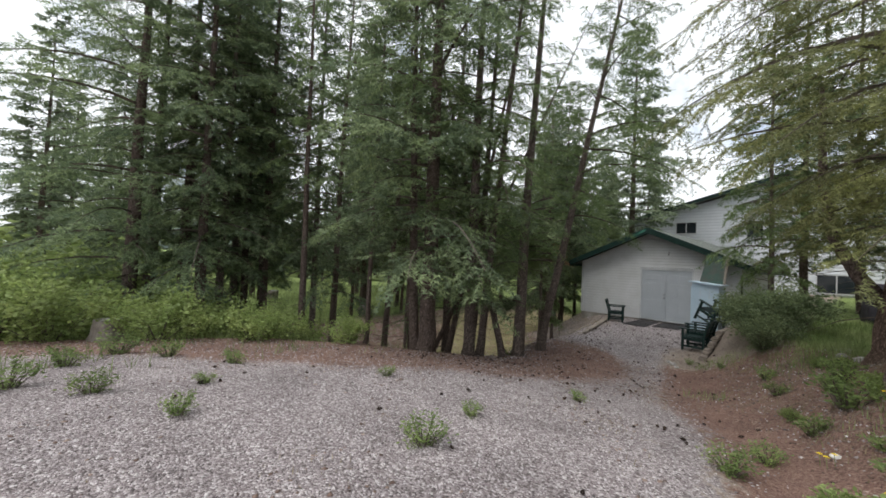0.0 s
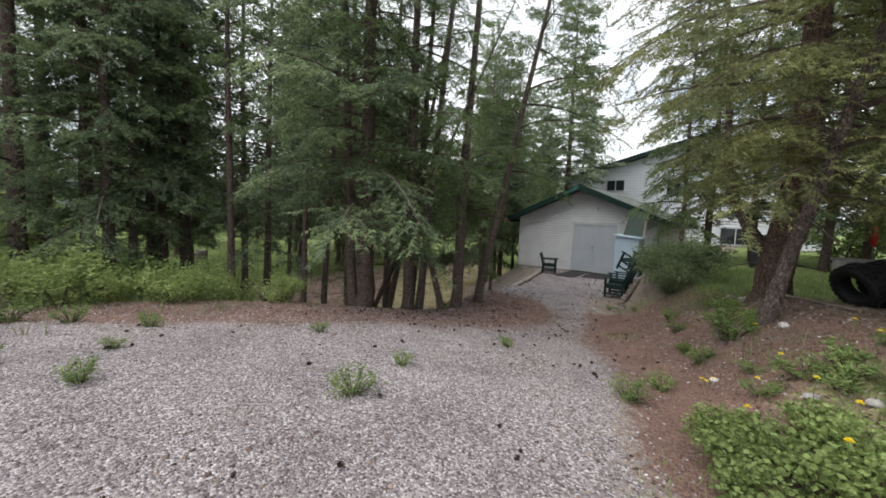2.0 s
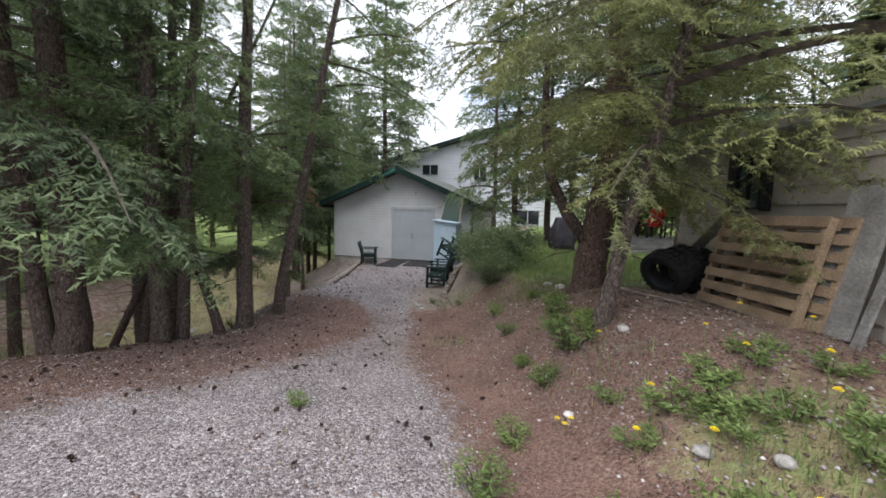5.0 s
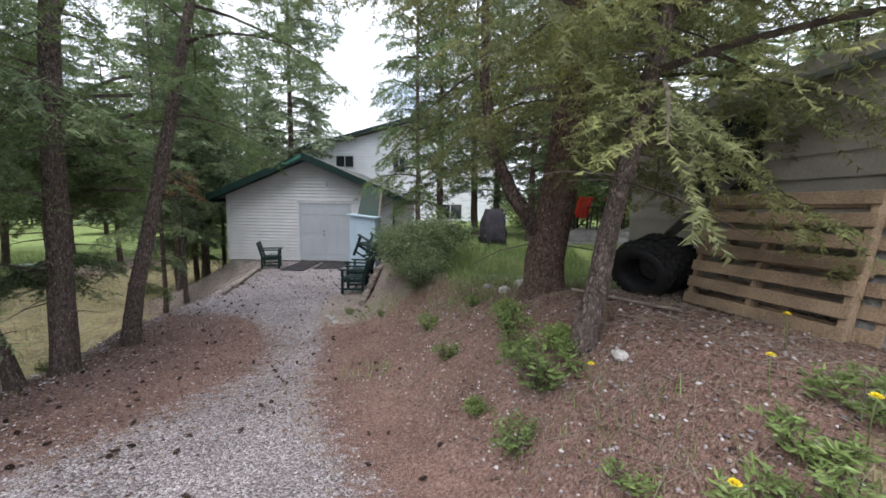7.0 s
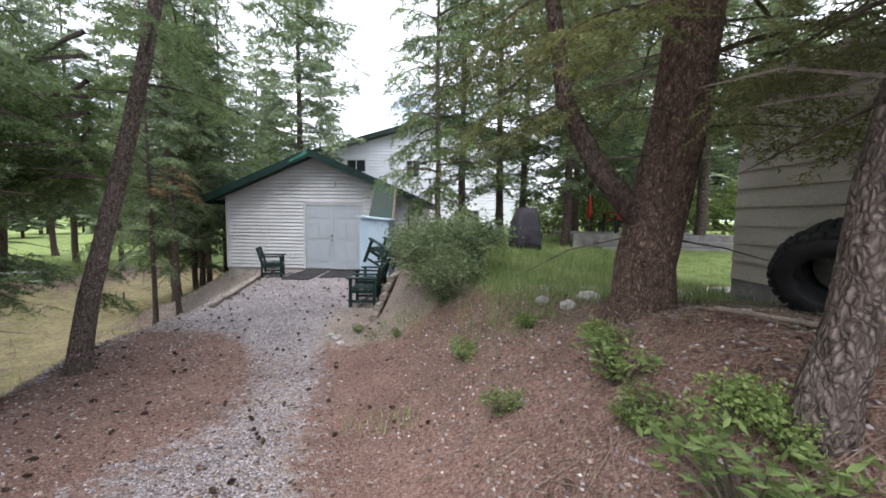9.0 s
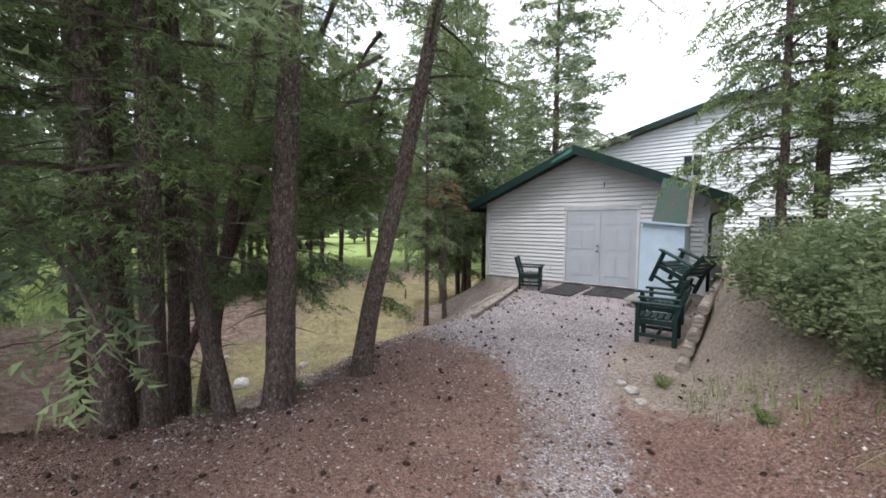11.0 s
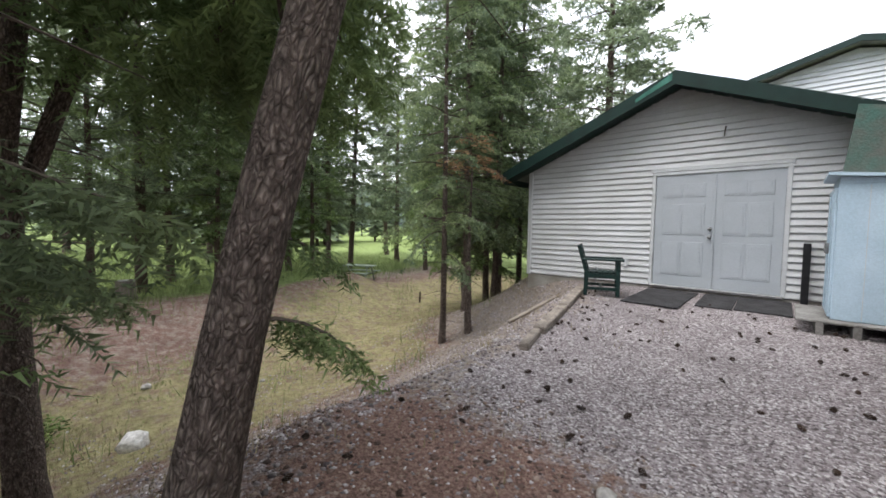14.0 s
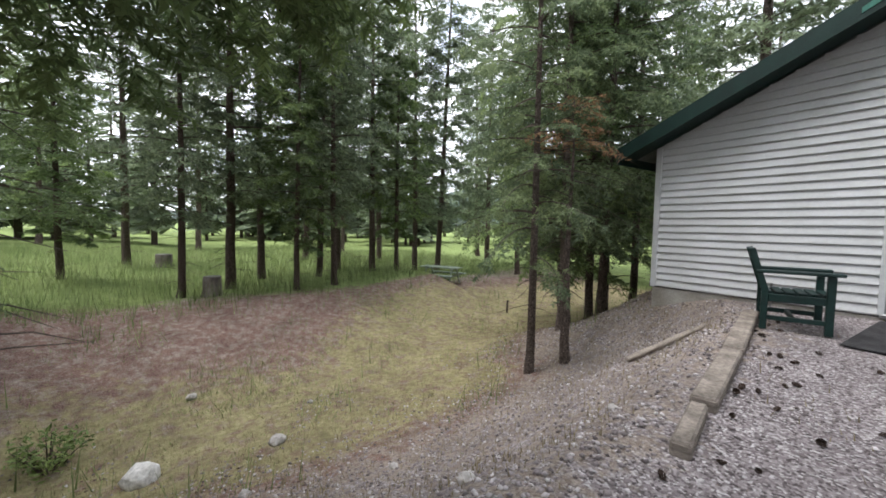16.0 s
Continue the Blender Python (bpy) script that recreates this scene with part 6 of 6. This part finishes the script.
stump(-4.2, -16.7, 0.27, 0.42, "pale grey sawn stump among bushes")
stump(-12.0, -6.05, 0.24, 0.55, "dark sawn stump at the edge of the meadow")
stump(-22.0, -7.6, 0.35, 0.6, "old broken stump in the meadow", 0.1)
post = part("short_post", beamed((0, 0, 0), (0.02, 0, 0.42), 0.05, 0.05, 0.006, up=(1, 0, 0)), M_TWIG)
post.matrix_basis = pose(-8.2, 1.9, ground_at(-8.2, 1.9) - 0.02)
tagged(post, "short dark post in the lower yard", "post")

# ---------------------------------------------------------------- the upper yard


def covered_grill(x, y):
    g = thing("covered_grill", x, y, ground_at(x, y), 20, "garden grill under a dark fabric cover", "grill")
    bm = bmesh.new()
    bmesh.ops.create_cube(bm, size=1.0)
    bmesh.ops.subdivide_edges(bm, edges=bm.edges[:], cuts=5, use_grid_fill=True)
    rng = random.Random(4)
    for v in bm.verts:
        z = v.co.z + 0.5
        pinch = 1.0 - 0.45 * z ** 3
        v.co = Vector((v.co.x * 0.64 * pinch, v.co.y * 0.5 * pinch, z * 0.95 + 0.05)) + Vector((rng.uniform(-0.03, 0.03), rng.uniform(-0.03, 0.03), rng.uniform(-0.02, 0.02)))
    for f in bm.faces:
        f.smooth = True
    part("cover", bm, M_COVER, g)
    for sx in (-0.24, 0.24):
        part("wheel", boxed(sx - 0.03, sx + 0.03, -0.3, -0.1, 0, 0.16, 0.02), M_BLACK, g)
    return g


covered_grill(6.6, -2.8)


def red_chair(x, y, turn, z):
    c = thing("red_garden_chair", x, y, z, turn, "bright red high-backed garden chair on the low deck", "chair", "red garden chairs")
    for sx in (-0.25, 0.25):
        part("leg", boxed(sx - 0.025, sx + 0.025, -0.3, -0.24, 0, 0.55, 0.005), M_BLACK, c)
        part("leg", boxed(sx - 0.025, sx + 0.025, 0.2, 0.26, 0, 0.5, 0.005), M_BLACK, c)
        part("armrest", boxed(sx - 0.05, sx + 0.05, -0.36, 0.25, 0.55, 0.58, 0.008), M_RED, c)
    part("seat", boxed(-0.26, 0.26, -0.28, 0.25, 0.38, 0.42, 0.01), M_RED, c)
    for k in range(4):
        part("back_slat", beamed((-0.2 + k * 0.135, 0.22, 0.42), (-0.22 + k * 0.148, 0.42, 1.05), 0.12, 0.02, 0.005, up=(0, 1, 0.3)), M_RED, c)
    return c


dz = ground_at(9.3, -1.2)
deck = thing("low_deck", 9.9, -0.9, dz, 0, "low grey wooden deck with a step", "deck")
for k in range(12):
    part("deck_board", boxed(-1.9, 2.4, -0.95 + k * 0.21, -0.76 + k * 0.21, 0.22, 0.32, 0.004), M_BOARD, deck)
part("step", boxed(-1.4, 1.9, -1.35, -1.0, 0.04, 0.16, 0.006), M_BOARD, deck)
part("step", boxed(-1.4, 1.9, -1.72, -1.36, -0.06, 0.03, 0.006), M_BOARD, deck)
part("deck_rim", boxed(-1.92, 2.42, -0.99, -0.955, -0.05, 0.319, 0.004), M_BOARD, deck)
red_chair(9.6, -0.5, 200, dz + 0.32)
red_chair(11.0, -0.2, 150, dz + 0.32)
table = thing("patio_table", 10.3, -0.7, dz + 0.32, 10, "dark round patio table on the deck", "table")
bm = bmesh.new()
tube(bm, [(0, 0, 0.70), (0, 0, 0.73)], [0.5, 0.5], 24)
part("tabletop", bm, M_BLACK, table)
for k in range(4):
    a = 0.785 + k * 1.571
    part("leg", beamed((0.3 * math.cos(a), 0.3 * math.sin(a), 0), (0.25 * math.cos(a), 0.25 * math.sin(a), 0.70), 0.04, 0.04, 0.004, up=(1, 0, 0)), M_BLACK, table)
path_slab = thing("flagstone_path", 7.6, -6.9, 0, 0, "pale flagstones beside the lawn", "path", kind="structure")
for k in range(9):
    x, y = 6.2 + k * 0.62, -6.9 + 0.15 * math.sin(k * 2)
    o = part("flagstone", boxed(-0.29, 0.29, -0.25, 0.25, -0.05, 0.02, 0.02), M_STONE, path_slab)
    o.matrix_basis = pose(x - 7.6, y + 6.9, ground_at(x, y) + 0.01, 0, 0, k * 37 % 20)
umbrella = thing("garden_umbrella", 9.0, 0.2, ground_at(9.0, 0.2), 0, "closed red garden umbrella on a thin pole", "umbrella")
bm = bmesh.new()
tube(bm, [(0, 0, 0), (0, 0, 1.56)], [0.02, 0.018], 8)
part("pole", bm, M_METAL, umbrella)
bm = bmesh.new()
tube(bm, [(0, 0, 0.75), (0, 0, 0.95), (0, 0, 1.25), (0, 0, 1.5)], [0.07, 0.08, 0.05, 0.02], 12, True, 0.16, 7)
part("canopy", bm, M_RED, umbrella)
bm = bmesh.new()
tube(bm, [(0, 0, -0.02), (0, 0, 0.06), (0, 0, 0.08)], [0.22, 0.22, 0.05], 16)
part("base", bm, M_CONCRETE, umbrella)


def caravan(x, y, turn):
    """A small rounded white touring caravan."""
    c = thing("caravan", x, y, ground_at(x, y), turn, "small rounded white touring caravan parked far off", "caravan")
    bm = bmesh.new()
    rows = []
    for w, push in ((-1.0, 0.12), (-0.85, 0.0), (0.85, 0.0), (1.0, 0.12)):
        ring = []
        for k in range(28):
            a = 6.28318 * k / 28
            px = abs(math.cos(a)) ** 0.55 * (1.6 - push) * (1 if math.cos(a) > 0 else -1)
            pz = abs(math.sin(a)) ** 0.6 * (0.95 - push) * (1 if math.sin(a) > 0 else -1)
            ring.append(bm.verts.new((px, w, 1.45 + pz)))
        rows.append(ring)
    for r0, r1 in zip(rows, rows[1:]):
        for k in range(28):
            bm.faces.new((r0[k], r0[(k + 1) % 28], r1[(k + 1) % 28], r1[k])).smooth = True
    bm.faces.new(rows[0][::-1])
    bm.faces.new(rows[-1])
    bmesh.ops.recalc_face_normals(bm, faces=bm.faces)
    part("body", bm, M_HOUSE, c)
    for x0 in (-0.95, 0.25):
        part("window", boxed(x0, x0 + 0.7, -1.03, -1.002, 1.55, 1.95, 0.01), M_GLASS, c)
    for x0 in (-0.35, 0.35):
        bm = bmesh.new()
        tube(bm, [(x0, -0.95, 0.32), (x0, -0.75, 0.32)], [0.32, 0.32], 18)
        part("wheel", bm, M_RUBBER, c)
    return c


caravan(12.67, 23.3, -20)
limb = bmesh.new()
tube(limb, [(-0.05, 0.0, 0.75), (-0.35, 0.15, 1.15), (-0.62, 0.3, 1.7), (-0.75, 0.4, 2.5), (-0.8, 0.5, 4.0)], [0.10, 0.085, 0.07, 0.06, 0.03], 10, True, 0.06, 3)
part("side_limb", limb, M_BARK, FIR_OLIVE, "dark limb forking low from the trunk")
